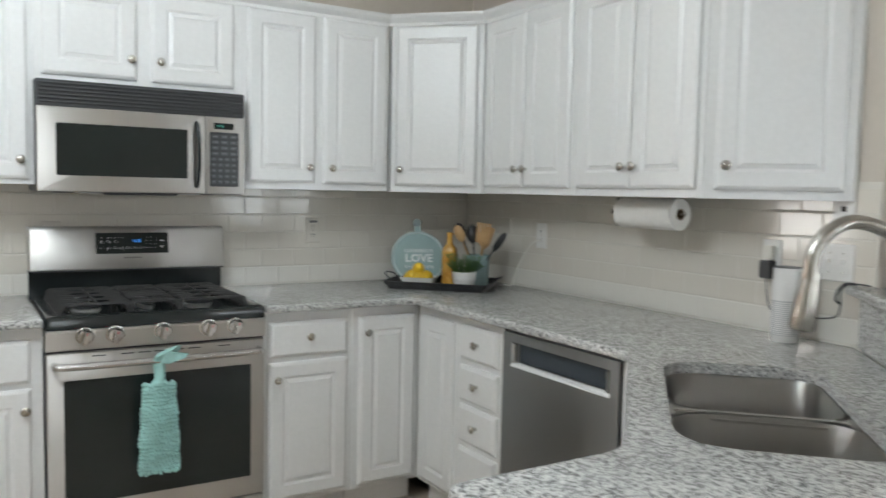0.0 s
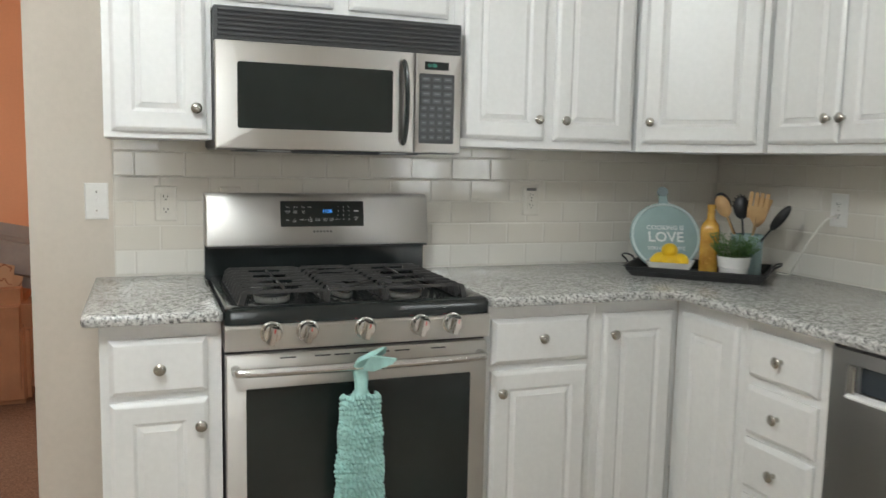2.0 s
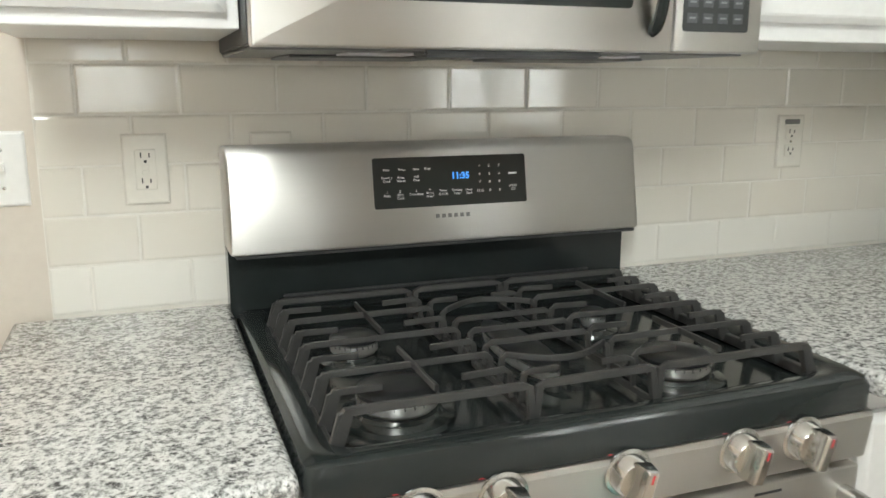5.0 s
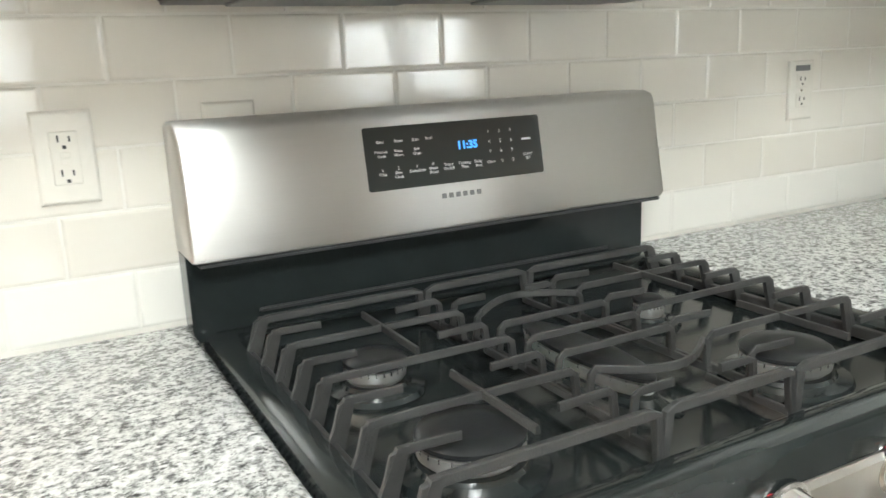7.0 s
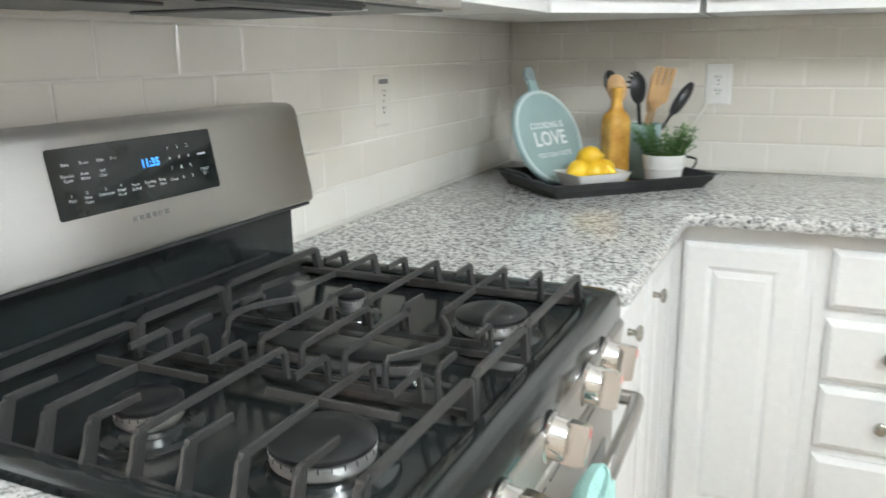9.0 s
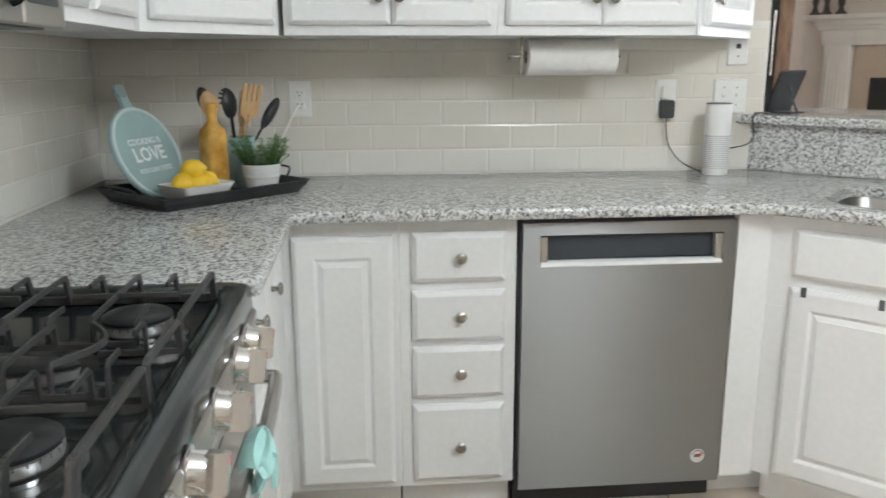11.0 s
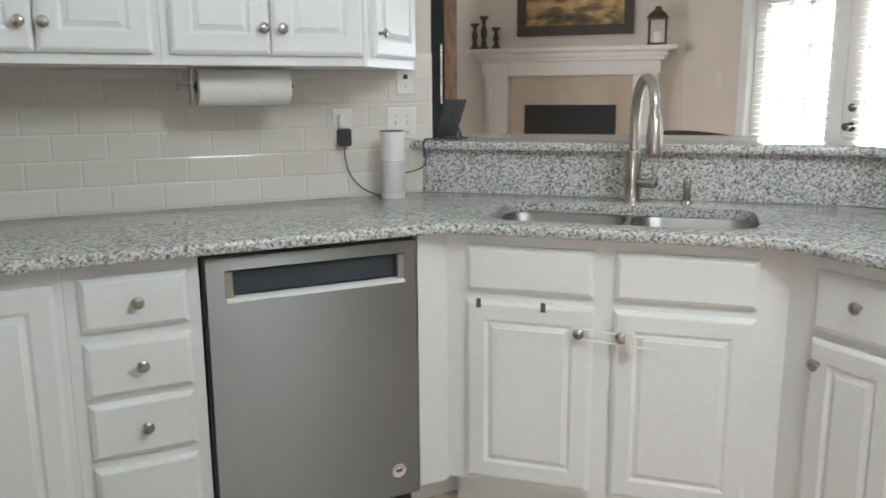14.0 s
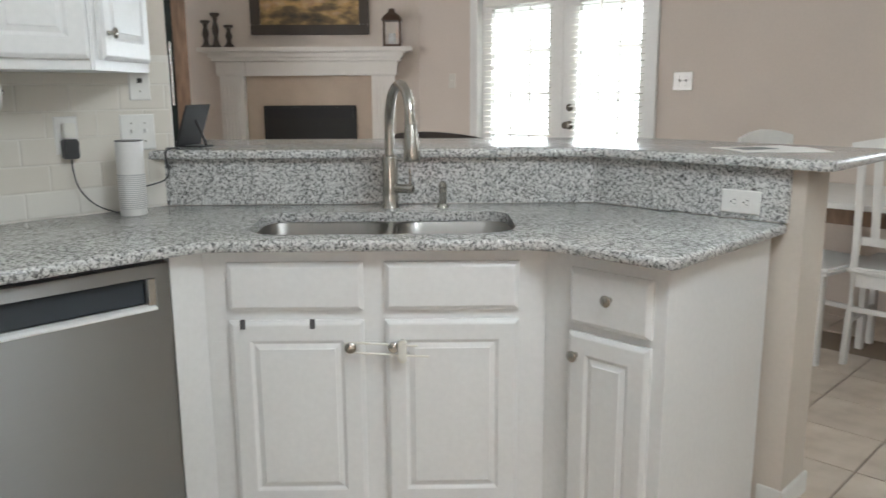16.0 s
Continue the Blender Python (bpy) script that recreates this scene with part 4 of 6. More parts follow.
part("divider", dv, SINKST, SNK, "low rounded steel divider", pose(dp_.x, dp_.y, dp_.z, 0, 0, 45), True)
for e0, sg in ((SN1, 1), (SN0, -1)):
    q = [diag(e0 + sg * e, SM + o).xy for o, e in ((-0.10, -0.012), (0.10, -0.012), (0.085, 0.001), (0.040, 0.018), (0.014, 0.055), (-0.014, 0.055), (-0.040, 0.018), (-0.085, 0.001))]
    q = q if sum(a.x * b.y - b.x * a.y for a, b in zip(q, q[1:] + q[:1])) > 0 else q[::-1]
    part("flange", slab(q, 0.8765, 0.8812), SINKST, SNK, "flat steel flange between the bowls")
for s in ((SM + SS0) / 2, (SM + SS1) / 2):
    p = diag((SN0 + SN1) / 2, s, 0.686)
    part("drain", lathe([(0.045, 0.0), (0.043, 0.003), (0.03, 0.001), (0.012, 0.004), (0.001, 0.004)], 24), CHROME, SNK, "round steel drain", Matrix.Translation(p), True)

FAU = thing("kitchen_faucet", diag_pose(-2.695, -1.124, 0.914), "brushed nickel pull-down gooseneck kitchen faucet", "faucet")
part("base", lathe([(0.031, 0.0), (0.030, 0.006), (0.0268, 0.012), (0.0262, 0.05), (0.0262, 0.166), (0.0240, 0.172), (0.0168, 0.176)], 28), NICKEL, FAU, smooth=True)
sp_pts = [(0, 0, 0.155), (0, 0, 0.22), (0, -0.002, 0.29), (0.006, -0.022, 0.345), (0.020, -0.072, 0.386), (0.042, -0.140, 0.404), (0.063, -0.192, 0.382), (0.073, -0.220, 0.338), (0.0765, -0.227, 0.272)]
part("spout", tube(smooth_path(sp_pts, 6), 0.0155, 16), NICKEL, FAU, "tall arched spout", smooth=True)
hd = [(0.0765, -0.226, 0.284), (0.077, -0.228, 0.264), (0.0785, -0.233, 0.225), (0.080, -0.239, 0.182), (0.080, -0.240, 0.175)]
part("spray_head", tube(hd, [0.0185, 0.0215, 0.0235, 0.0268, 0.0235], 18), NICKEL, FAU, "flared pull-down spray head", smooth=True)
part("collar", tube([(0.0762, -0.2255, 0.296), (0.0764, -0.226, 0.284)], 0.0195, 18), NICKEL, FAU, smooth=True)
part("valve", tube([(0.015, -0.005, 0.066), (0.06, -0.035, 0.066), (0.075, -0.045, 0.066), (0.078, -0.047, 0.066)], [0.0155, 0.0155, 0.0145, 0.01], 16), NICKEL, FAU, smooth=True)
part("lever", tube(smooth_path([(0.068, -0.04, 0.07), (0.068, -0.041, 0.10), (0.066, -0.04, 0.135)], 4), [0.005] * 8 + [0.0035], 10), NICKEL, FAU, "thin upright lever", smooth=True)
SOAP = thing("soap_dispenser", diag_pose(-2.700, -1.300, 0.914), "small brushed nickel soap dispenser beside the faucet", "soap dispenser")
part("base", lathe([(0.021, 0.0), (0.020, 0.005), (0.013, 0.012), (0.0125, 0.045), (0.0145, 0.05), (0.0145, 0.072), (0.010, 0.084), (0.002, 0.088)], 20), NICKEL, SOAP, smooth=True)
part("spout", tube([(0, -0.005, 0.066), (0.003, -0.04, 0.064), (0.004, -0.05, 0.055)], 0.005, 8), NICKEL, SOAP, smooth=True)

# child lock on the sink cabinet's knobs and two hooks on its door
LOCKW = plain("white_plastic", (0.82, 0.80, 0.73), 0.4)
CLK = thing("cabinet_lock", dm @ pose(0, 0, 0), "white plastic sliding lock looped round two knobs", "cabinet lock")
part("loop", tube(smooth_path([(0.590, -0.022, 0.586), (0.50, -0.019, 0.590), (0.40, -0.016, 0.596), (0.368, -0.016, 0.600), (0.362, -0.016, 0.612), (0.368, -0.016, 0.624), (0.42, -0.018, 0.624), (0.52, -0.02, 0.618), (0.560, -0.021, 0.616)], 4), 0.0031, 8), LOCKW, CLK, smooth=True)
part("slider", box(0.505, -0.034, 0.570, 0.529, -0.006, 0.634, 0.005), LOCKW, CLK)
DHOOK = plain("dark_grey_metal", (0.16, 0.16, 0.165), 0.4, 0.6)
for hx in (0.082, 0.272):
    hk = solid("door_hook", box(hx - 0.007, -0.0045, 0.662, hx + 0.007, -0.0015, 0.69, 0.001, 1), DHOOK, "small dark over-door hook on the sink cabinet", "hook", group="door hooks", m=dm)

# ---- tray and what stands on it ----
TM = pose(1.070, -0.362, 0.9145, 0, 0, -45)
TRAYM = plain("dark_grey_tin", (0.050, 0.051, 0.053), 0.42, 0.4, amount=0.3, scale=20, bump=0.1)
TR = thing("serving_tray", TM, "dark grey metal serving tray with wire handles", "tray")
def tray():
    w, d = 0.44, 0.295
    lv = [(0.0, 0.0), (0.0, 0.002), (-0.010, 0.016), (-0.012, 0.0185), (-0.014, 0.019), (-0.020, 0.034), (-0.026, 0.036), (-0.026, 0.038), (-0.019, 0.037), (-0.010, 0.0185), (0.002, 0.004), (0.006, 0.003)]
    return rings([[(q.x, q.y, z) for q in round_poly([(-0.0 + o, o), (w - o, o), (w - o, d - o), (o, d - o)], 0.008, 2)] for o, z in lv])
part("body", tray(), TRAYM, TR)
for x, s in ((-0.026, -1), (0.466, 1)):
    part("handle", tube(smooth_path([(x, 0.09, 0.034), (x + s * 0.012, 0.092, 0.05), (x + s * 0.03, 0.115, 0.058), (x + s * 0.032, 0.15, 0.06), (x + s * 0.03, 0.185, 0.058), (x + s * 0.012, 0.208, 0.05), (x, 0.21, 0.034)], 4), 0.0035, 8), TRAYM, TR, "bent wire handle", smooth=True)
TZ = 0.9185
SAGE = plain("sage_blue_paint", (0.31, 0.43, 0.43), 0.55, amount=0.06, scale=12, bump=0.08)
PALE = plain("pale_sage_paint", (0.58, 0.68, 0.67), 0.55)
CREAM = plain("cream_white_print", (0.80, 0.83, 0.82), 0.6)
# round board: lies in its own plane, handle up; face looks along local +z
bn = Vector((-0.36, -0.93, 0.0)).normalized()
lean = 23.0
bx = Vector((-bn.y, bn.x, 0))
by = (Vector((0, 0, 1)) * math.cos(radians(lean)) - bn * math.sin(radians(lean))).normalized()
bz = bx.cross(by).normalized()
base_pt = Vector((1.262, -0.315, TZ))
bm_ = Matrix.Translation(base_pt) @ Matrix((bx, by, bz)).transposed().to_4x4()
BD = thing("round_board", bm_, "round sage-blue wooden board sign with white lettering", "sign")
RB = 0.134
part("board", slab([(RB * math.cos(a), RB + RB * math.sin(a)) for a in [2 * math.pi * k / 48 for k in range(48)]], 0, 0.012, 0.003, 0.002), SAGE, BD, smooth=True)
part("handle", slab([(-0.024, 2 * RB - 0.012), (0.024, 2 * RB - 0.012), (0.017, 2 * RB + 0.006), (0.014, 2 * RB + 0.030), (-0.014, 2 * RB + 0.030), (-0.017, 2 * RB + 0.006)], 0.0005, 0.0115, 0.002), SAGE, BD)
part("handle_end", slab([(0.021 * math.cos(a), 2 * RB + 0.045 + 0.021 * math.sin(a)) for a in [2 * math.pi * k / 24 for k in range(24)]], 0.0, 0.012, 0.003, 0.002), plain("worn_grey_paint", (0.22, 0.27, 0.27), 0.6), BD, "darker rounded handle end", smooth=True)
part("rim", rings([[Vector((r * math.cos(a), RB + r * math.sin(a), z)) for a in [2 * math.pi * k / 48 for k in range(48)]] for r, z in ((RB - 0.004, 0.011), (RB - 0.004, 0.0150), (RB - 0.012, 0.0150), (RB - 0.014, 0.011))], True, False, False), PALE, BD, "pale raised rim")
text("COOKING IS", 0.0245, 0.0, RB + 0.032, CREAM, BD, ID, z=0.0128, bold=0.0004)
text("LOVE", 0.056, 0.0, RB - 0.006, CREAM, BD, ID, z=0.0128, bold=0.0012)
text("YOU CAN TASTE", 0.0185, 0.0, RB - 0.050, CREAM, BD, ID, z=0.0128, bold=0.0003)
# white bowl with lemons
CERAM = plain("white_glazed_ceramic", (0.80, 0.80, 0.78), 0.12, amount=0.02)
BWM = pose(1.204, -0.412, TZ, 0, 0, -42) @ Matrix.Scale(0.92, 4)
BW = thing("square_bowl", BWM, "square white ceramic bowl holding lemons", "bowl")
def sq_bowl():
    lv = [(0.055, 0.0), (0.058, 0.0), (0.088, 0.053), (0.0895, 0.056), (0.086, 0.056), (0.082, 0.051), (0.054, 0.008)]
    return rings([[(q.x, q.y * 0.8, z) for q in round_poly([(-r, -r), (r, -r), (r, r), (-r, r)], r * 0.16, 3)] for r, z in lv])
part("bowl", sq_bowl(), CERAM, BW, smooth=True)
LEM = Mat("lemon_peel", 0.38)
LEM.color(LEM.ramp(LEM.noise(14, 3), [(0.3, (0.74, 0.44, 0.02)), (0.7, (0.84, 0.58, 0.03))]))
LEM.bump(LEM.noise(260, 2), 0.25, 0.0015)
LEM = LEM.m
lem = lathe([(0.001, -0.042), (0.006, -0.040), (0.012, -0.034), (0.024, -0.024), (0.031, -0.008), (0.0315, 0.006), (0.026, 0.022), (0.014, 0.034), (0.007, 0.039), (0.0055, 0.043), (0.001, 0.044)], 22)
lem = mesh_of("lemon", lem, LEM, True)
for x, y, z, a, b in ((-0.006, 0.004, 0.094, 80, 30), (-0.038, 0.006, 0.058, 85, 100), (0.038, 0.002, 0.056, 95, 20), (0.002, -0.012, 0.052, 88, 85), (0.0, 0.026, 0.056, 90, 80)):
    tagged(part("lemon", lem, LEM, None, "", BWM @ pose(x, y, z, a, 0, b)), "bright yellow lemon lying in the white bowl", "lemon", "lemons")
# amber bottle
AMB = Mat("amber_ceramic", 0.18)
AMB.color(AMB.ramp(AMB.noise(22, 4), [(0.35, (0.42, 0.20, 0.03)), (0.6, (0.62, 0.36, 0.07))]))
AMB = AMB.m
BT = thing("oil_bottle", pose(1.352, -0.437, TZ, 0, 0, -45) @ Matrix.Diagonal((0.9, 0.9, 1.02, 1)), "tall amber yellow glazed bottle with embossed fruit", "bottle")
def bottle():
    lv = [(0.032, 0.0), (0.036, 0.004), (0.036, 0.164), (0.033, 0.180), (0.022, 0.192), (0.0155, 0.202), (0.0145, 0.235), (0.0165, 0.238), (0.0165, 0.250), (0.012, 0.252)]
    lp = []
    for r, z in lv:
        k = 1.0 if z > 0.19 else (0.25 if z < 0.16 else 0.25 + (z - 0.16) * 25 * 0.75 / 1.0)
        k = min(1, k)
        lp.append([(q.x, q.y, z) for q in round_poly([(-r, -r), (r, -r), (r, r), (-r, r)], r * (0.35 + 0.6 * k), 5)])
    return rings(lp)
part("body", bottle(), AMB, BT, smooth=True)
part("emboss", lathe([(0.010, 0.0), (0.009, 0.003), (0.001, 0.004)], 14), AMB, BT, m=pose(-0.004, -0.033, 0.05, 90))
part("emboss", lathe([(0.010, 0.0), (0.009, 0.003), (0.001, 0.004)], 14), AMB, BT, m=pose(0.008, -0.033, 0.068, 90))
# plant
PT = thing("potted_plant", pose(1.352, -0.568, TZ) @ Matrix.Scale(0.96, 4), "small green herb in a white ceramic pot", "plant")
part("pot", lathe([(0.044, 0.0), (0.046, 0.002), (0.052, 0.046), (0.0545, 0.048), (0.0555, 0.052), (0.0545, 0.056), (0.056, 0.060), (0.059, 0.083), (0.060, 0.088), (0.0565, 0.088), (0.054, 0.07), (0.001, 0.068)], 32), CERAM, PT, "white ceramic pot with a raised band", smooth=True)
LEAF = Mat("herb_leaf", 0.55)
LEAF.color(LEAF.ramp(LEAF.node("NewGeometry").outputs["Random Per Island"], [(0.0, (0.025, 0.085, 0.015)), (0.6, (0.07, 0.19, 0.035)), (1.0, (0.16, 0.30, 0.07))]))
LEAF = LEAF.m
rng = random.Random(11)
stems, leaves = bmesh.new(), bmesh.new()
for i in range(95):
    a, r = rng.uniform(0, 2 * math.pi), 0.045 * math.sqrt(rng.random())
    p0 = Vector((r * math.cos(a), r * math.sin(a), 0.066))
    lean_ = 0.25 + r * 9
    top = p0 + Vector((math.cos(a) * lean_ * 0.07, math.sin(a) * lean_ * 0.07, rng.uniform(0.045, 0.105)))
    pts = smooth_path([p0, (p0 + top) / 2 + Vector((0, 0, 0.008)), top], 3)
    tube(pts, 0.0007, 4, stems)
    for k, p in enumerate(pts[1:]):
        for j in range(5):
            b = rng.uniform(0, 2 * math.pi)
            d = Vector((math.cos(b), math.sin(b), rng.uniform(0.0, 0.9))).normalized()
            s = d.cross(Vector((0, 0, 1))).normalized() * rng.uniform(0.0014, 0.0024)
            ln = rng.uniform(0.008, 0.016)
            vs = [leaves.verts.new(q) for q in (p, p + d * ln * 0.5 + s, p + d * ln + Vector((0, 0, -0.002)), p + d * ln * 0.5 - s)]
            leaves.faces.new(vs)
part("stems", stems, LEAF, PT)
tagged(part("leaves", leaves, LEAF, PT, "fine green leaves"), kind="stuff")
# utensil crock
CROCK = thing("utensil_crock", pose(1.484, -0.480, TZ), "sage-blue ceramic crock full of kitchen utensils", "utensil crock")
part("crock", lathe([(0.050, 0.0), (0.053, 0.003), (0.0535, 0.120), (0.0555, 0.132), (0.0555, 0.148), (0.054, 0.151), (0.050, 0.150), (0.049, 0.01), (0.001, 0.008)], 32), SAGE, CROCK, smooth=True)
WOODU = wood_mat("pale_utensil_wood", (0.46, 0.27, 0.12), (0.62, 0.41, 0.20), (3, 3, 18))
NYLON = plain("black_nylon", (0.015, 0.015, 0.017), 0.35)
def utensil(name, label, mat, foot, top, head_w, head_l, shape, twist=0.0, bend=0.0):
    """A handle from foot to top with a flat head beyond."""
    c = Vector((1.484, -0.480, TZ))
    f, t = c + Vector(foot), c + Vector(top)
    up = (t - f).normalized()
    side = up.cross(Vector((-0.6, -0.8, 0))).normalized()
    nrm = side.cross(up)
    m = Matrix.Translation(f) @ Matrix((side, nrm, up)).transposed().to_4x4() @ Matrix.Rotation(radians(twist), 4, "Z")
    ob = thing(name, m, label, "utensil", "utensils in the crock")
    L_ = (t - f).length
    part("handle", tube([(0, 0, 0.01), (0, 0, L_ * 0.5), (0, 0, L_ - head_l * 0.8)], 0.0055, 8, flat=(1.2, 0.7)), mat, ob, smooth=True)
    if shape == "spatula":
        pts = [(-0.008, L_ - head_l), (-head_w * 0.42, L_ - head_l * 0.75), (-head_w / 2, L_ - 0.004), (head_w / 2, L_), (head_w * 0.42, L_ - head_l * 0.75), (0.008, L_ - head_l)]
        pts = round_poly([Vector(p) for p in pts][::-1], 0.006, 3)
        hb = slab(pts, -0.0025, 0.0025, 0.001)
    elif shape == "slotted":
        hb = bmesh.new()
        for k in range(4):
            x = (-0.5 + (k + 0.5) / 4) * head_w
            join(hb, slab(round_poly([(x - head_w * 0.10, L_ - head_l * 0.85), (x + head_w * 0.10, L_ - head_l * 0.85), (x * 1.1 + head_w * 0.10, L_), (x * 1.1 - head_w * 0.10, L_)], 0.003, 2), -0.0022, 0.0022, 0.001))
        join(hb, slab([(-0.007, L_ - head_l), (0.007, L_ - head_l), (head_w * 0.5, L_ - head_l * 0.7), (head_w * 0.5, L_ - head_l * 0.45), (-head_w * 0.5, L_ - head_l * 0.45), (-head_w * 0.5, L_ - head_l * 0.7)], -0.002, 0.002))
    else:
        n = 22
        lp = []
        for dz, k in ((-0.002, 0.97), (0.001, 1.0), (-0.010, 0.55), (-0.012, 0.1)):
            lp.append([(head_w / 2 * k * math.cos(2 * math.pi * i / n), L_ - head_l / 2 + head_l / 2 * k * math.sin(2 * math.pi * i / n), dz) for i in range(n)])
        hb = rings(lp)
        if shape == "fork":
            for i in range(9):
                a = math.pi * (i + 0.5) / 9
                tube([(head_w / 2 * 0.95 * math.cos(a), L_ - head_l / 2 + head_l / 2 * 0.95 * math.sin(a), 0), (head_w / 2 * 1.12 * math.cos(a), L_ - head_l / 2 + head_l / 2 * 1.1 * math.sin(a), 0.012)], 0.003, 6, hb)
    part("head", hb, mat, ob, m=Matrix.Rotation(radians(90), 4, "X"), smooth=True)
utensil("wooden_spatula", "flat pale wooden spatula standing in the crock", WOODU, (0.01, 0.01, 0.008), (-0.01, -0.062, 0.305), 0.066, 0.115, "slotted", 10)
utensil("wooden_spoon", "pale wooden spoon standing in the crock", WOODU, (0.02, 0.0, 0.008), (-0.085, 0.066, 0.288), 0.056, 0.085, "spoon", 25)
utensil("wooden_spatula", "second pale wooden turner standing in the crock", WOODU, (-0.02, 0.01, 0.008), (0.045, -0.030, 0.285), 0.056, 0.11, "spatula", -15)
utensil("black_spoon", "black nylon spoon standing in the crock", NYLON, (0.015, -0.01, 0.008), (-0.07, 0.085, 0.298), 0.058, 0.085, "spoon", -10)
utensil("pasta_server", "black nylon pasta server standing in the crock", NYLON, (-0.01, -0.01, 0.008), (-0.03, 0.012, 0.290), 0.058, 0.085, "fork", 0)
utensil("black_ladle", "black nylon turner leaning out of the crock", NYLON, (-0.03, 0.02, 0.008), (0.07, -0.125, 0.262), 0.036, 0.11, "spoon", 20)

# ---- wall plates ----
CREAMPL = plain("cream_wall_plate", (0.71, 0.675, 0.605), 0.25, amount=0.02)
PLATE = plain("white_wall_plate", (0.80, 0.79, 0.76), 0.3, amount=0.02)
SLOT = plain("dark_slot", (0.03, 0.03, 0.03), 0.6)
def plate(name, m, w, h, label, cat, kind, mat=None, group=""):
    """A wall plate whose face looks along local -y, centred."""
    ob = thing(name, m, label, cat, group)
    part("cover", rings([[(sx * (w / 2 - d), y, sz * (h / 2 - d)) for sx, sz in ((-1, -1), (1, -1), (1, 1), (-1, 1))] for d, y in ((0, 0), (0, -0.003), (0.003, -0.0055), (0.005, -0.006))]), mat or PLATE, ob)
    def outlet(cx, cz, rot=0):
        mm = pose(cx, -0.006, cz) @ Matrix.Rotation(radians(rot), 4, "Y")
        r = part("receptacle", box(-0.0165, -0.0018, -0.0135, 0.0165, 0.001, 0.0135, 0.001, 1), mat or PLATE, ob, m=mm)
        for x, hh in ((-0.0065, 0.0085), (0.0065, 0.007)):
            part("slot", box(x - 0.0011, -0.0024, -0.001, x + 0.0011, -0.0016, -0.001 + hh), SLOT, r)
        part("slot", box(-0.0022, -0.0024, -0.0095, 0.0022, -0.0016, -0.005), SLOT, r)
    def toggle(cx):
        part("toggle_plate", box(cx - 0.0055, -0.0072, -0.0125, cx + 0.0055, -0.004, 0.0125), mat or PLATE, ob)
        part("toggle", box(cx - 0.0042, -0.018, -0.002, cx + 0.0042, -0.005, 0.011, 0.001, 1), mat or PLATE, ob)
        for z in (-0.030, 0.030):
            part("screw", lathe([(0.003, 0), (0.0025, 0.001), (0.0005, 0.0012)], 8, Matrix.Rotation(radians(90), 4, "X")), NICKEL, ob, m=pose(cx, -0.006, z))
    if kind == "duplex":
        outlet(0, 0.0195), outlet(0, -0.0195)
        part("screw", lathe([(0.003, 0), (0.0025, 0.001), (0.0005, 0.0012)], 8, Matrix.Rotation(radians(90), 4, "X")), NICKEL, ob, m=pose(0, -0.006, 0))
    elif kind == "gfci":
        part("insert", box(-0.0165, -0.0085, -0.033, 0.0165, -0.005, 0.033, 0.001, 1), mat or PLATE, ob)
        for cz in (0.021, -0.021):
            for x, hh in ((-0.0065, 0.0085), (0.0065, 0.007)):
                part("slot", box(x - 0.0011, -0.0092, cz - 0.001, x + 0.0011, -0.0083, cz - 0.001 + hh), SLOT, ob)
            part("slot", box(-0.0022, -0.0092, cz - 0.0095, 0.0022, -0.0083, cz - 0.005), SLOT, ob)
        for z in (0.0042, -0.0042):
            part("test_button", box(-0.006, -0.0098, z - 0.0034, 0.006, -0.0083, z + 0.0034, 0.0006, 1), mat or PLATE, ob)
    elif kind == "side":
        outlet(0.0195, 0, 90), outlet(-0.0195, 0, 90)
    elif kind == "switch":
        toggle(0)
    elif kind == "switch2":
        toggle(-0.023), toggle(0.023)
    elif kind == "jack":
        part("jack", box(-0.008, -0.0085, 0.006, 0.008, -0.005, 0.022, 0.0006, 1), SLOT, ob)
        part("screw", lathe([(0.003, 0), (0.0025, 0.001), (0.0005, 0.0012)], 8, Matrix.Rotation(radians(90), 4, "X")), NICKEL, ob, m=pose(0, -0.006, -0.02))
    return ob
plate("wall_outlet", pose(-0.506, -0.0025, 1.153), 0.071, 0.116, "white outlet with test buttons on the cream tiles", "outlet", "gfci", CREAMPL, group="outlets")
plate("wall_outlet", pose(0.840, -0.0025, 1.165), 0.071, 0.116, "white duplex outlet with a small label on the tiles", "outlet", "duplex", CREAMPL, group="outlets")
part("label_strip", box(0.820, -0.0105, 1.203, 0.860, -0.0085, 1.214), GREYP, bpy.data.objects["wall_outlet.001"], m=bpy.data.objects["wall_outlet.001"].matrix_basis.inverted())
plate("light_switch", pose(-0.717, 0.008, 1.160), 0.071, 0.118, "white single toggle switch on the beige wall", "light switch", "switch")
plate("blank_plate", pose(-0.30, -0.0025, 1.188), 0.071, 0.045, "narrow cream plate set in the tiles", "wall plate", "none", TILE)
we = lambda y, z: pose(XR - 0.0025, y, z, 0, 0, -90)
plate("wall_outlet", we(-0.655, 1.168), 0.074, 0.118, "white duplex outlet with a white cord plugged in", "outlet", "duplex", group="outlets")
plate("double_switch", we(-2.13, 1.168), 0.118, 0.118, "white double toggle switch on the tiles", "light switch", "switch2")
plate("phone_jack", we(-2.147, 1.322), 0.072, 0.10, "white phone jack plate under the end cabinet", "wall plate", "jack")
plate("wall_outlet", we(-1.899, 1.168), 0.071, 0.116, "white duplex outlet behind a black plug", "outlet", "duplex", group="outlets")
plate("wall_outlet", pose(0.152, YP + 0.0003, 0.965, 0, 0, 180), 0.122, 0.072, "white outlet laid sideways on the granite splash", "outlet", "side", group="outlets")

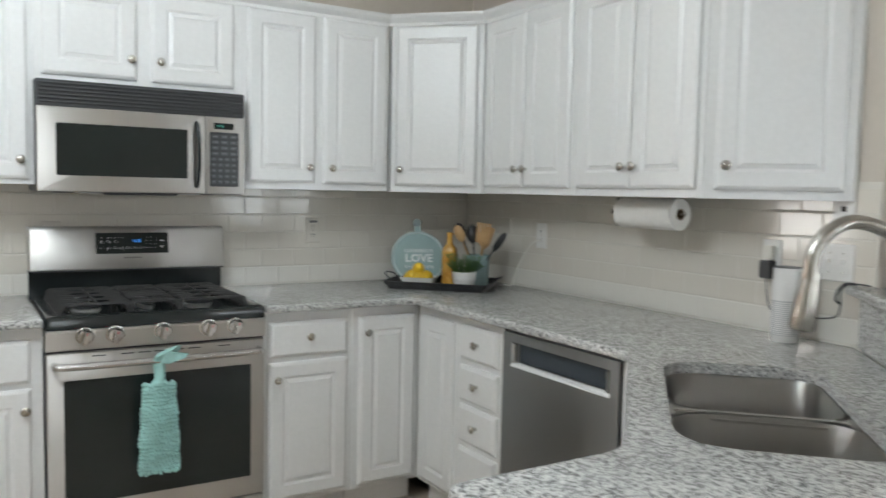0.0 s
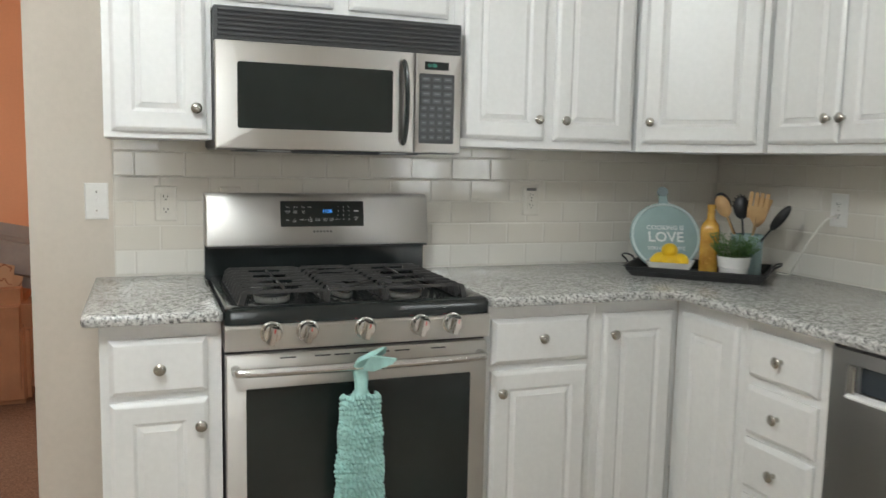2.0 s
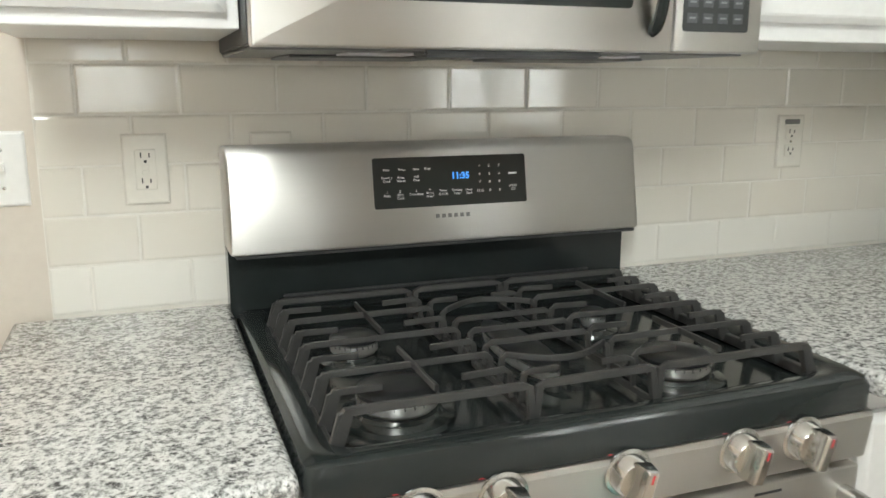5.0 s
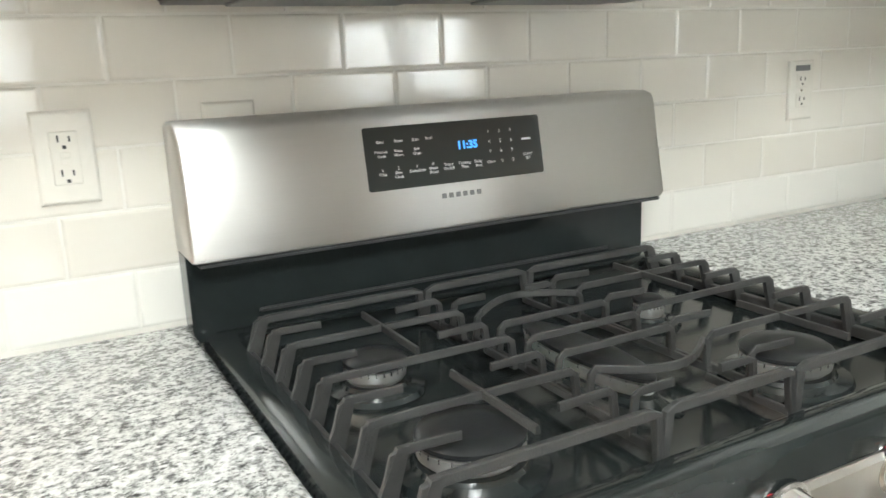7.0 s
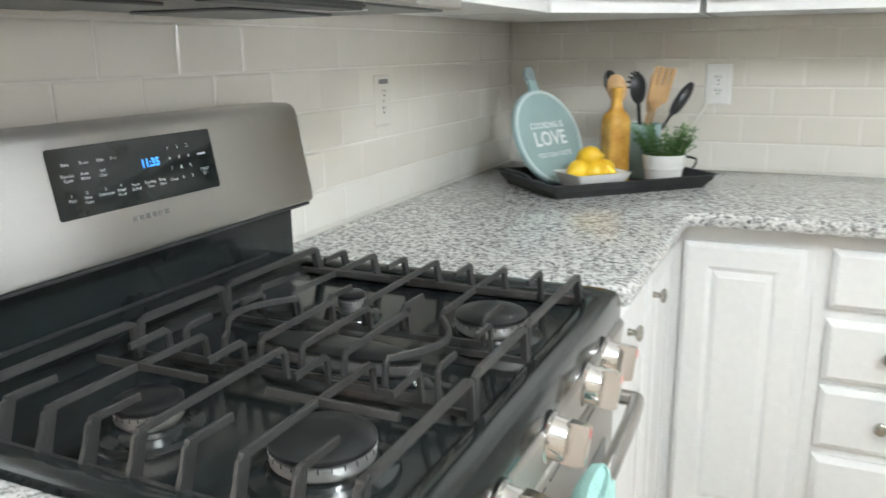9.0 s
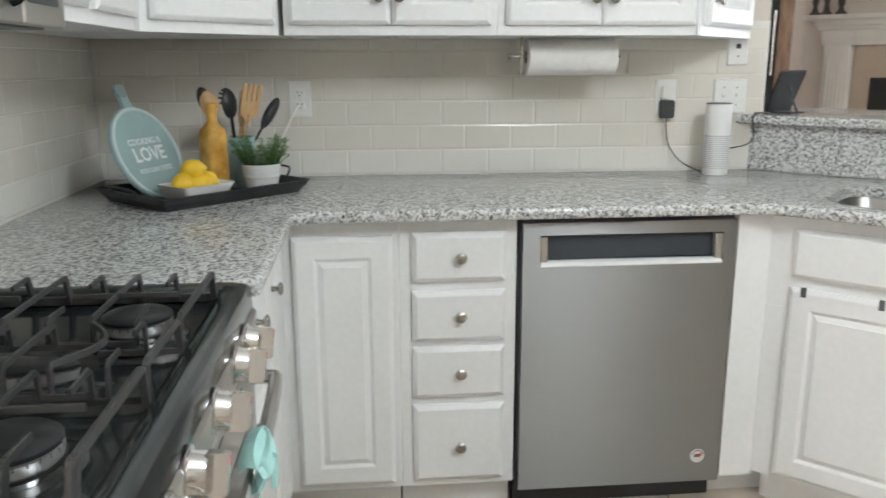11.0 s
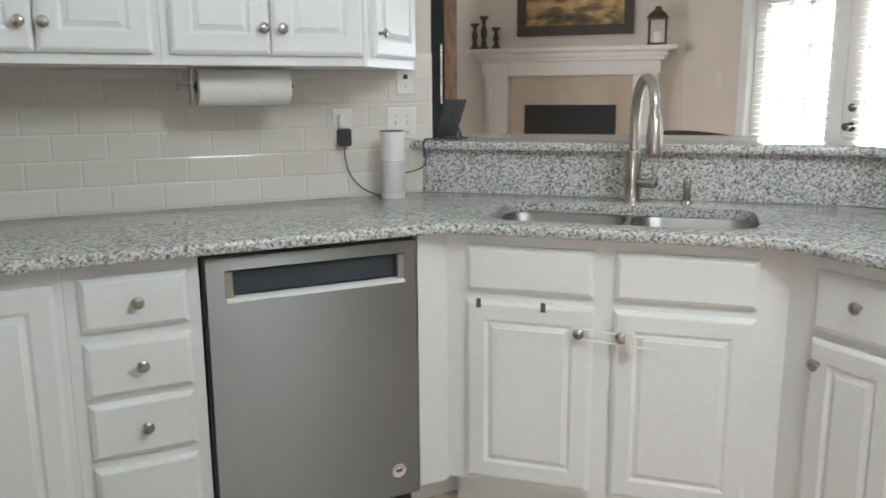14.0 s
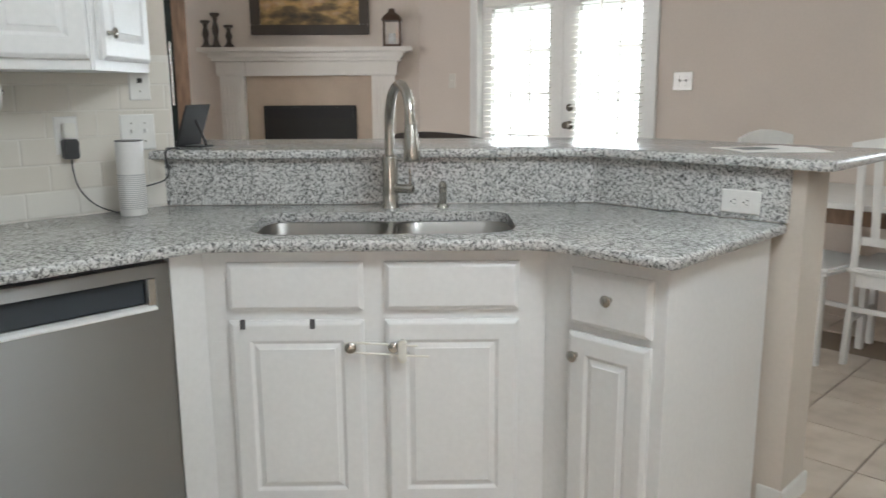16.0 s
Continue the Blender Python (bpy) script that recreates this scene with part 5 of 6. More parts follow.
# plugs, cords, smart speaker, tablet, paper towel
ADP = thing("power_adapter", we(-1.899, 1.128), "black power adapter with a white plug above it", "power adapter")
part("adapter", box(-0.023, -0.040, -0.032, 0.023, -0.008, 0.028, 0.004), BLACKMAT, ADP, "black plastic adapter")
part("charger", box(-0.018, -0.034, 0.032, 0.018, -0.008, 0.078, 0.004), LOCKW, ADP, "white plug")
def cord(name, pts, r, mat, label):
    return solid(name, tube(smooth_path(pts, 6), r, 7), mat, label, "cord", smooth=True)
cord("charging_cable", [(1.70, -1.899, 1.098), (1.702, -1.90, 1.06), (1.703, -1.915, 1.00), (1.700, -1.96, 0.945), (1.66, -2.01, 0.918), (1.645, -2.025, 0.9175)], 0.0024, BLACKMAT, "thin black cord from the adapter to the speaker")
cord("white_cable", [(1.718, -0.655, 1.148), (1.68, -0.64, 1.13), (1.65, -0.60, 1.05), (1.655, -0.54, 0.96), (1.67, -0.50, 0.9185), (1.66, -0.45, 0.9175)], 0.0032, LOCKW, "white cord hanging from the outlet")
GRILLE = plain("grey_speaker_grille", (0.50, 0.50, 0.50), 0.6)
SPK = thing("smart_speaker", pose(1.608, -2.042, 0.914), "tall white cylindrical smart speaker with a perforated lower half", "speaker")
SPKW = plain("white_speaker_plastic", (0.76, 0.75, 0.73), 0.4, amount=0.02)
part("body", lathe([(0.040, 0.0), (0.0418, 0.003), (0.0418, 0.228), (0.040, 0.2335), (0.036, 0.235)], 40), SPKW, SPK, smooth=True)
for k in range(17):
    part("grille_ring", lathe([(0.0416, 0.0), (0.0427, 0.001), (0.0427, 0.0026), (0.0416, 0.0036)], 40, cap=False), SPKW, SPK, m=pose(0, 0, 0.024 + k * 0.0062), smooth=True)
part("grille", lathe([(0.0419, 0.022), (0.0421, 0.0225), (0.0421, 0.131), (0.0419, 0.1315)], 40, cap=False), GRILLE, SPK, "grey perforated grille")
part("light_ring", lathe([(0.0418, 0.0), (0.042, 0.003), (0.037, 0.0035)], 40), DHOOK, SPK, "dark grey top ring", pose(0, 0, 0.234))
cord("charging_cable", [(1.66, -2.075, 0.945), (1.665, -2.09, 0.99), (1.67, -2.13, 0.995), (1.66, -2.18, 1.01), (1.655, -2.195, 1.045), (1.662, -2.19, 1.09), (1.68, -2.21, 1.111), (1.70, -2.26, 1.109)], 0.0026, BLACKMAT, "thin black cord up to the bar top")
cord("charging_cable", [(1.66, -2.19, 1.05), (1.645, -2.185, 1.062), (1.655, -2.185, 1.09), (1.668, -2.20, 1.111), (1.69, -2.22, 1.11), (1.685, -2.205, 1.11)], 0.004, BLACKMAT, "bunched black cord on the bar's end")
TBM = pose(1.80, -2.345, 1.1055, 0, 0, 118)
TABM = plain("dark_tablet_shell", (0.014, 0.014, 0.015), 0.5)
TAB = thing("tablet", TBM, "black tablet leaning on a stand on the bar top", "tablet")
part("screen", box(-0.075, -0.004, 0.004, 0.075, 0.004, 0.158, 0.003), TABM, TAB, m=pose(0, 0, 0, -20, 0, 0))
part("glass", box(-0.070, -0.0048, 0.010, 0.070, -0.0038, 0.152), TABM, TAB, m=pose(0, 0, 0, -20, 0, 0))
part("stand", box(-0.04, 0.0, 0.0, 0.04, 0.085, 0.006, 0.002), BLACKMAT, TAB)
part("prop", tube([(0, 0.08, 0.004), (0, 0.055, 0.06), (0, 0.04, 0.095)], 0.005, 8), BLACKMAT, TAB)
PTH = thing("paper_towel_holder", pose(1.545, -1.365, 1.36, 0, 0, -90), "brushed metal paper towel holder under the upper cabinet", "paper towel holder")
part("arm", box(-0.009, -0.02, -0.112, -0.003, 0.02, -0.0005, 0.001, 1), NICKEL, PTH)
part("rod", tube([(-0.045, 0, -0.058), (-0.044, 0, -0.058), (0.31, 0, -0.058)], 0.0055, 12), NICKEL, PTH, smooth=True)
part("knob", lathe([(0.010, 0.0), (0.011, 0.004), (0.009, 0.010)], 16, pose(-0.047, 0, -0.058, 0, 90, 0)), NICKEL, PTH)
PAPER = plain("white_paper", (0.82, 0.80, 0.76), 0.9, amount=0.03, scale=30, bump=0.5, bscale=140)
TUBEB = plain("brown_card", (0.25, 0.17, 0.10), 0.9)
PTL = thing("paper_towel_roll", pose(1.545, -1.375, 1.3005, 0, 0, -90), "full roll of white paper towel on the holder", "paper towel")
part("paper", lathe([(0.020, 0.0), (0.054, 0.0), (0.0565, 0.002), (0.0565, 0.278), (0.054, 0.28), (0.020, 0.28)], 36, pose(0, 0, 0, 0, 90, 0), cap=False), PAPER, PTL, smooth=True)
part("core", lathe([(0.0165, -0.001), (0.020, -0.001), (0.020, 0.281), (0.0165, 0.281)], 24, pose(0, 0, 0, 0, 90, 0), cap=False), TUBEB, PTL)

# papers on the bar
for a, z, lab in ((12, 0.0, "printed white paper sheet lying on the bar top"), (30, 0.0012, "white paper sheet lying on another sheet")):
    PA = thing("paper_sheet", pose(0.165 + 0.03 * (a > 20), -3.53, 1.1055 + z, 0, 0, a + 30), lab, "paper", "papers on the bar")
    part("sheet", box(-0.14, -0.108, 0, 0.14, 0.108, 0.001), PAPER, PA)
    part("print", box(-0.03, -0.07, 0.001, 0.10, 0.03, 0.0013), KEY if a > 20 else DIM, PA)

# ---- den: fireplace, doors, window ----
fm = diag_pose(NF, 0.710, 0.033)          # local x runs along the mantel, local -y to the kitchen
MWID = 1.815
FP_ = thing("fireplace", fm, "white painted mantel round a dark firebox in a tan surround", "fireplace")
TAN = plain("tan_stone_surround", (0.50, 0.40, 0.31), 0.4, amount=0.08, scale=5, bump=0.05)
MANT = plain("mantel_paint", (0.74, 0.70, 0.65), 0.4, amount=0.03)
mz = 1.621
part("shelf", box(0.0, -0.235, mz - 0.035, MWID, -0.001, mz, 0.006), MANT, FP_)
for k, (d, a, b) in enumerate(((0.045, 0.205, 0.045), (0.075, 0.175, 0.085), (0.095, 0.150, 0.115))):
    part("cornice", box(d, -a, mz - b, MWID - d, -0.001, mz - (0.0355, 0.0455, 0.0855)[k], 0.006), MANT, FP_)
part("frieze", box(0.13, -0.10, 1.40, MWID - 0.13, -0.001, mz - 0.116, 0.003), MANT, FP_)
part("frieze_trim", box(0.125, -0.125, 1.385, MWID - 0.125, -0.001, 1.405, 0.006), MANT, FP_)
for x in (0.155, MWID - 0.155 - 0.20):
    part("pilaster", box(x, -0.125, 0.30, x + 0.20, -0.001, 1.384, 0.003), MANT, FP_)
    part("pilaster_cap", box(x - 0.025, -0.145, 1.40, x + 0.225, -0.126, mz - 0.12, 0.004), MANT, FP_)
    for j in range(5):
        part("flute", tube([(x + 0.04 + j * 0.03, -0.126, 0.45), (x + 0.04 + j * 0.03, -0.126, 1.30)], 0.008, 6), MANT, FP_)
part("surround", box(0.36, -0.03, 0.30, MWID - 0.36, -0.002, 1.384), TAN, FP_, "tan stone surround")
part("hearth", box(0.05, -0.50, -0.032, MWID - 0.05, -0.002, 0.30, 0.01), TAN, FP_, "raised tan hearth")
FB = plain("firebox_black", (0.012, 0.012, 0.012), 0.35)
part("firebox", box(0.503, -0.045, 0.32, 1.318, -0.0305, 1.130, 0.004), FB, FP_, "dark firebox with a black metal frame")
part("firebox_hood", box(0.525, -0.055, 1.02, 1.29, -0.0455, 1.113, 0.003), plain("black_metal_grille", (0.03, 0.03, 0.032), 0.3, 0.5), FP_)

GOLD = plain("dark_bronze_frame", (0.045, 0.032, 0.022), 0.4, amount=0.2)
PIC = thing("framed_picture", fm @ pose(0.422, -0.002, 1.73), "dark-framed landscape painting in brown and gold tones", "picture")
for nm, b in (("frame", (0, -0.035, 0, 1.02, -0.002, 0.085)), ("frame", (0, -0.035, 0.605, 1.02, -0.002, 0.69)), ("frame", (0, -0.035, 0.0855, 0.085, -0.002, 0.6045)), ("frame", (0.935, -0.035, 0.0855, 1.02, -0.002, 0.6045))):
    part(nm, box(*b, 0.006), GOLD, PIC)
ART = Mat("painted_landscape", 0.5)
ART.color(ART.mix(0.55, ART.ramp(ART.noise(4.5, 4, (1, 1, 2.2)), [(0.3, (0.05, 0.045, 0.03)), (0.48, (0.22, 0.15, 0.07)), (0.58, (0.55, 0.38, 0.16)), (0.72, (0.62, 0.55, 0.40))]), ART.ramp(ART.noise(14, 5), [(0.35, (0.06, 0.06, 0.04)), (0.65, (0.42, 0.34, 0.22))]), "OVERLAY"))
part("canvas", box(0.0855, -0.020, 0.0855, 0.9345, -0.002, 0.6045), ART.m, PIC, "painted landscape canvas")
CST = plain("dark_turned_wood", (0.06, 0.045, 0.035), 0.5, amount=0.3)
for x, h in ((0.06, 0.225), (0.145, 0.285), (0.255, 0.185)):
    c = thing("candlestick", fm @ pose(x, -0.13, mz), "dark turned wooden candlestick on the mantel", "candlestick", "candlesticks on the mantel")
    part("stem", lathe([(0.042, 0.0), (0.042, 0.015), (0.026, 0.03), (0.017, h * 0.3), (0.027, h * 0.45), (0.028, h * 0.55), (0.015, h * 0.75), (0.022, h * 0.88), (0.038, h - 0.02), (0.040, h)], 20), CST, c, smooth=True)
LAN = thing("lantern", fm @ pose(1.645, -0.12, mz), "square bronze lantern with a candle on the mantel", "lantern")
BRZ = plain("aged_bronze", (0.10, 0.065, 0.045), 0.45, 0.5, amount=0.3)
part("base", box(-0.078, -0.078, 0, 0.078, 0.078, 0.02, 0.004), BRZ, LAN)
for sx in (-1, 1):
    for sy in (-1, 1):
        part("post", box(sx * 0.068 - 0.007, sy * 0.068 - 0.007, 0.0205, sx * 0.068 + 0.007, sy * 0.068 + 0.007, 0.215), BRZ, LAN)
part("roof", rings([[(sx * r, sy * r, z) for sx, sy in ((-1, -1), (1, -1), (1, 1), (-1, 1))] for r, z in ((0.085, 0.2155), (0.085, 0.228), (0.06, 0.26), (0.03, 0.285), (0.024, 0.31), (0.01, 0.318))]), BRZ, LAN)
CLEAR = glass_mat("clear_pane")
for mm in (pose(0, -0.068, 0.1175), pose(0, 0.068, 0.1175), pose(-0.068, 0, 0.1175, 0, 0, 90), pose(0.068, 0, 0.1175, 0, 0, 90)):
    gl = part("pane", box(-0.058, -0.001, -0.092, 0.058, 0.001, 0.092), CLEAR, LAN, m=mm)
    gl.visible_shadow = False
part("candle", lathe([(0.03, 0.021), (0.03, 0.11), (0.026, 0.113), (0.002, 0.111)], 18), PAPER, LAN, "white pillar candle", smooth=True)

# french doors
BLIND = Mat("white_blind_slat", 0.5, color=(0.82, 0.80, 0.74))
BLIND.b.inputs["Transmission Weight"].default_value = 0.0
BLIND = BLIND.m
PANE = glass_mat("window_glass")
BRASS = plain("dark_bronze_hardware", (0.10, 0.085, 0.065), 0.35, 0.8)


def glazed(name, x0, x1, z0, z1, gx, gz, rows, cols, label, hinge=None):
    """A glazed leaf or sash in the south wall, with muntins and a blind of level slats on its room side."""
    kind = "door" if hinge else "window"
    ob = tagged(new(name), label, kind, "", "structure")
    yb = YS - 0.085
    fr = [(x0, z0, gx[0], z1), (gx[1], z0, x1, z1), (gx[0], z0, gx[1], gz[0]), (gx[0], gz[1], gx[1], z1)]
    for a, b, c, d in fr:
        part("rail", box(a, yb, b, c, yb + 0.044, d, 0.002, 1), TRIM, ob)
    p = part("pane", box(gx[0], yb + 0.019, gz[0], gx[1], yb + 0.025, gz[1]), PANE, ob)
    p.visible_shadow = False
    for k in range(1, cols):
        x = gx[0] + (gx[1] - gx[0]) * k / cols
        part("muntin", box(x - 0.013, yb + 0.010, gz[0], x + 0.013, yb + 0.034, gz[1]), TRIM, ob)
    for k in range(1, rows):
        z = gz[0] + (gz[1] - gz[0]) * k / rows
        part("muntin", box(gx[0], yb + 0.0105, z - 0.013, gx[1], yb + 0.0335, z + 0.013), TRIM, ob)
    n = int((gz[1] - gz[0]) / 0.045)
    bx0, bx1 = gx[0] - 0.045, gx[1] + 0.045
    sl = mesh_of("slat", box(0, -0.022, -0.0012, bx1 - bx0, 0.022, 0.0012), BLIND)
    bl = part("blind_rail", box(bx0 - 0.005, yb + 0.048, gz[1] + 0.02, bx1 + 0.005, yb + 0.094, gz[1] + 0.075, 0.003), BLIND, ob, "white blind head rail")
    for k in range(n + 1):
        part("slat", sl, BLIND, bl, m=pose(bx0, yb + 0.071, gz[0] - 0.01 + k * 0.045, -12, 0, 0))
    for q in (0.12, 0.5, 0.88):
        part("blind_cord", tube([(bx0 + (bx1 - bx0) * q, yb + 0.071, gz[0] - 0.02), (bx0 + (bx1 - bx0) * q, yb + 0.071, gz[1] + 0.02)], 0.0015, 5), BLIND, bl)
    return ob


mid = 2.75
lf = glazed("door_1", mid + 0.002, DX1 - 0.02, 0.02, 2.04, (2.885, 3.455), (0.28, 1.92), 5, 3, "white glazed french door with a slatted blind", "l")
rt = glazed("door_2", DX0 + 0.02, mid - 0.002, 0.02, 2.04, (2.10, 2.61), (0.28, 1.92), 5, 3, "white glazed french door with a blind and dark lock", "r")
for z, r in ((1.158, 0.028), (1.028, 0.033)):
    part("door_knob", lathe([(r, 0.0), (r, 0.006), (0.012, 0.012), (0.012, 0.035), (r * 0.85, 0.045), (r * 0.8, 0.065), (0.004, 0.072)] if r > 0.03 else [(r, 0), (r, 0.012), (0.012, 0.014), (0.01, 0.03), (0.002, 0.031)], 18, Matrix.Rotation(radians(-90), 4, "X")), BRASS, rt, "dark bronze lock hardware", pose(mid - 0.075, YS - 0.041, z), True)
for nm, b in (("trim_door", (DX0 - 0.065, 0.0, DX0 + 0.0185, 2.15)), ("trim_door", (DX1 - 0.0185, 0.0, DX1 + 0.065, 2.15)), ("trim_door", (DX0 + 0.019, 2.045, DX1 - 0.019, 2.15))):
    solid(nm, box(b[0], YS - 0.139, b[1], b[2], YS + 0.022, b[3], 0.004), TRIM, "white painted door casing", "door casing", "structure")
glazed("window_1", -1.10, -0.40, 0.97, 2.18, (-1.04, -0.46), (1.03, 2.12), 2, 2, "white breakfast-room window with a slatted blind")
for b in ((-1.20, 0.95, -1.1045, 2.28), (-0.3955, 0.95, -0.30, 2.28), (-1.104, 2.185, -0.396, 2.28), (-1.23, 0.86, -0.27, 0.949)):
    solid("trim_window", box(b[0], YS - 0.139, b[1], b[2], YS + 0.025, b[3], 0.004), TRIM, "white painted window casing", "window casing", "structure")
plate("light_switch", pose(3.855, YS + 0.001, 1.365, 0, 0, 180), 0.075, 0.12, "white single switch beside the french doors", "light switch", "switch", CREAMPL)
plate("double_switch", pose(1.745, YS + 0.001, 1.343, 0, 0, 180), 0.145, 0.125, "white double switch on the taupe wall", "light switch", "switch2", CREAMPL)
# invented window frame round the den fill lamp, never in view
win = tagged(new("window_2"), "unseen white framed window added round the den fill lamp", "window", "", "structure")
for b in ((3.70, 0.04, 0.95, 3.76, 0.09, 2.25), (5.44, 0.04, 0.95, 5.50, 0.09, 2.25), (3.7605, 0.04, 0.95, 5.4395, 0.09, 1.01), (3.7605, 0.04, 2.19, 5.4395, 0.09, 2.25), (4.575, 0.045, 1.0105, 4.625, 0.085, 2.1895)):
    part("window_frame", box(*b, 0.003, 1), TRIM, win)
for x0, x1 in ((3.7605, 4.5745), (4.6255, 5.4395)):
    part("pane", box(x0, 0.095, 1.0105, x1, 0.100, 2.1895), PANE, win).visible_shadow = False
# garden beyond the doors
GRASS = plain("lawn", (0.07, 0.11, 0.04), 0.9, amount=0.4, scale=3)
solid("ground", box(-60, -120, -0.30, 60, YS - 0.2, -0.13), GRASS, "green lawn beyond the french doors", "lawn", "structure")

SKYB = Mat("bright_garden_haze", 1.0, color=(0, 0, 0))
SKYB.link(SKYB.ramp(SKYB.noise(0.35, 4), [(0.35, (0.80, 0.90, 0.78)), (0.6, (1, 1, 1))]), SKYB.b.inputs["Emission Color"])
SKYB.b.inputs["Emission Strength"].default_value = 2.2
solid("backdrop", box(-14, -13.1, -0.2, 18, -13.0, 9.0), SKYB.m, "bright hazy daylight and trees beyond the garden", "backdrop", "structure")

# dark open cabinet door seen beyond the kitchen wall's end
DKW = wood_mat("brown_wood", (0.10, 0.055, 0.03), (0.22, 0.13, 0.075), (6, 6, 1.2))
CASE = thing("wood_cabinet", pose(5.08, -3.30, 0, 0, 0, -117), "tall brown wooden cabinet with a dark glass door", "cabinet")
part("body", box(0, 0.02, 0.001, 0.75, 0.45, 2.1, 0.004), DKW, CASE)
part("stile", box(0.0, 0.0, 0.05, 0.10, 0.0195, 2.05, 0.003), DKW, CASE)
part("stile", box(0.65, 0.0, 0.05, 0.75, 0.0195, 2.05, 0.003), DKW, CASE)
part("glass_door", box(0.1005, 0.005, 0.08, 0.6495, 0.0195, 2.02), BLACKGLASS, CASE, "dark glass door")
part("door_handle", tube([(0.625, -0.008, 1.19), (0.625, -0.008, 1.65)], 0.010, 8), CHROME, CASE)

# dark round-backed chair beyond the bar
ARC = thing("den_armchair", pose(2.62, -4.55, 0, 0, 0, 20), "dark upholstered armchair with a curved back", "armchair")
DFAB = plain("dark_brown_fabric", (0.045, 0.035, 0.03), 0.85, amount=0.2, bump=0.3)
bk = []
for k in range(17):
    a = math.pi * k / 16
    r0, r1 = 0.42, 0.33
    bk.append([(r0 * math.cos(a), r0 * math.sin(a) * 0.8, 0.30), (r0 * math.cos(a), r0 * math.sin(a) * 0.8, 0.92 + 0.10 * math.sin(a)), ((r0 - 0.03) * math.cos(a), (r0 - 0.03) * math.sin(a) * 0.8, 0.955 + 0.10 * math.sin(a)), (r1 * math.cos(a), r1 * math.sin(a) * 0.8, 0.92 + 0.10 * math.sin(a)), (r1 * math.cos(a), r1 * math.sin(a) * 0.8, 0.30)])
part("backrest", rings(bk), DFAB, ARC, smooth=True)
part("seat", box(-0.32, -0.36, 0.30, 0.32, 0.24, 0.46, 0.05, 4), DFAB, ARC, smooth=True)
for sx in (-1, 1):
    for y in (-0.28, 0.20):
        part("leg", box(sx * 0.27 - 0.025, y - 0.025, 0.001, sx * 0.27 + 0.025, y + 0.025, 0.30, 0.004), CST, ARC)

# ---- breakfast corner: white chairs and a table ----
WCH = plain("white_chair_paint", (0.78, 0.77, 0.74), 0.35, amount=0.04)
def dining_chair(m):
    ob = thing("dining_chair", m, "white painted wooden dining chair with a slatted back", "chair", "dining chairs")
    for sx in (-1, 1):
        part("rear_leg", bar([(sx * 0.20, -0.03 + 0.02, 0.001), (sx * 0.20, 0.02, 0.25), (sx * 0.20, 0.03, 0.45), (sx * 0.195, 0.0, 0.75), (sx * 0.19, -0.045, 1.02)], 0.034, 0.040), WCH, ob)
        part("front_leg", bar([(sx * 0.21, 0.42, 0.001), (sx * 0.21, 0.42, 0.44)], 0.036, 0.036), WCH, ob)
        part("side_stretcher", box(sx * 0.205 - 0.010, 0.03, 0.19, sx * 0.205 + 0.010, 0.41, 0.215, 0.003), WCH, ob)
    part("seat", box(-0.23, 0.0, 0.44, 0.23, 0.46, 0.475, 0.012, 3), WCH, ob)
    part("apron", box(-0.185, 0.012, 0.38, 0.185, 0.03, 0.439), WCH, ob)
    part("stretcher", box(-0.19, 0.0, 0.26, 0.19, 0.018, 0.285, 0.003), WCH, ob)
    tr = []
    for k in range(9):
        x = -0.235 + 0.47 * k / 8
        dz = 0.035 * math.sin(math.pi * k / 8)
        y = -0.048 - 0.02 * math.sin(math.pi * k / 8)
        tr.append([(x, y - 0.011, 0.985), (x, y + 0.011, 0.985), (x, y + 0.009, 1.055 + dz), (x, y - 0.009, 1.055 + dz)])
    part("top_rail", rings(tr), WCH, ob)
    part("lower_rail", box(-0.185, 0.008, 0.58, 0.185, 0.026, 0.62, 0.003), WCH, ob)
    for k in range(4):
        x = -0.12 + 0.08 * k
        part("back_slat", bar([(x, 0.015, 0.615), (x, -0.01, 0.80), (x, -0.045, 0.99)], 0.038, 0.010), WCH, ob)
    return ob
ch = dining_chair(pose(0.09, -4.86, 0, 0, 0, 180 + 0))
copy_thing(ch, pose(0.76, -5.02, 0, 0, 0, 80))
TBL = thing("dining_table", pose(0.10, -5.32, 0), "white and brown dining table behind the chairs", "table")
part("tabletop", slab(round_poly([(-0.75, -0.42), (0.75, -0.42), (0.75, 0.42), (-0.75, 0.42)], 0.04, 4), 0.735, 0.765, 0.006), WCH, TBL)
part("apron", box(-0.66, -0.34, 0.65, 0.66, 0.34, 0.7345), DKW, TBL, "brown wooden apron")
for sx in (-1, 1):
    for sy in (-1, 1):
        part("leg", lathe([(0.022, 0.001), (0.026, 0.03), (0.020, 0.08), (0.034, 0.40), (0.040, 0.52), (0.030, 0.56), (0.042, 0.60), (0.042, 0.6495)], 14), WCH, TBL, m=pose(sx * 0.62, sy * 0.30, 0), smooth=True)

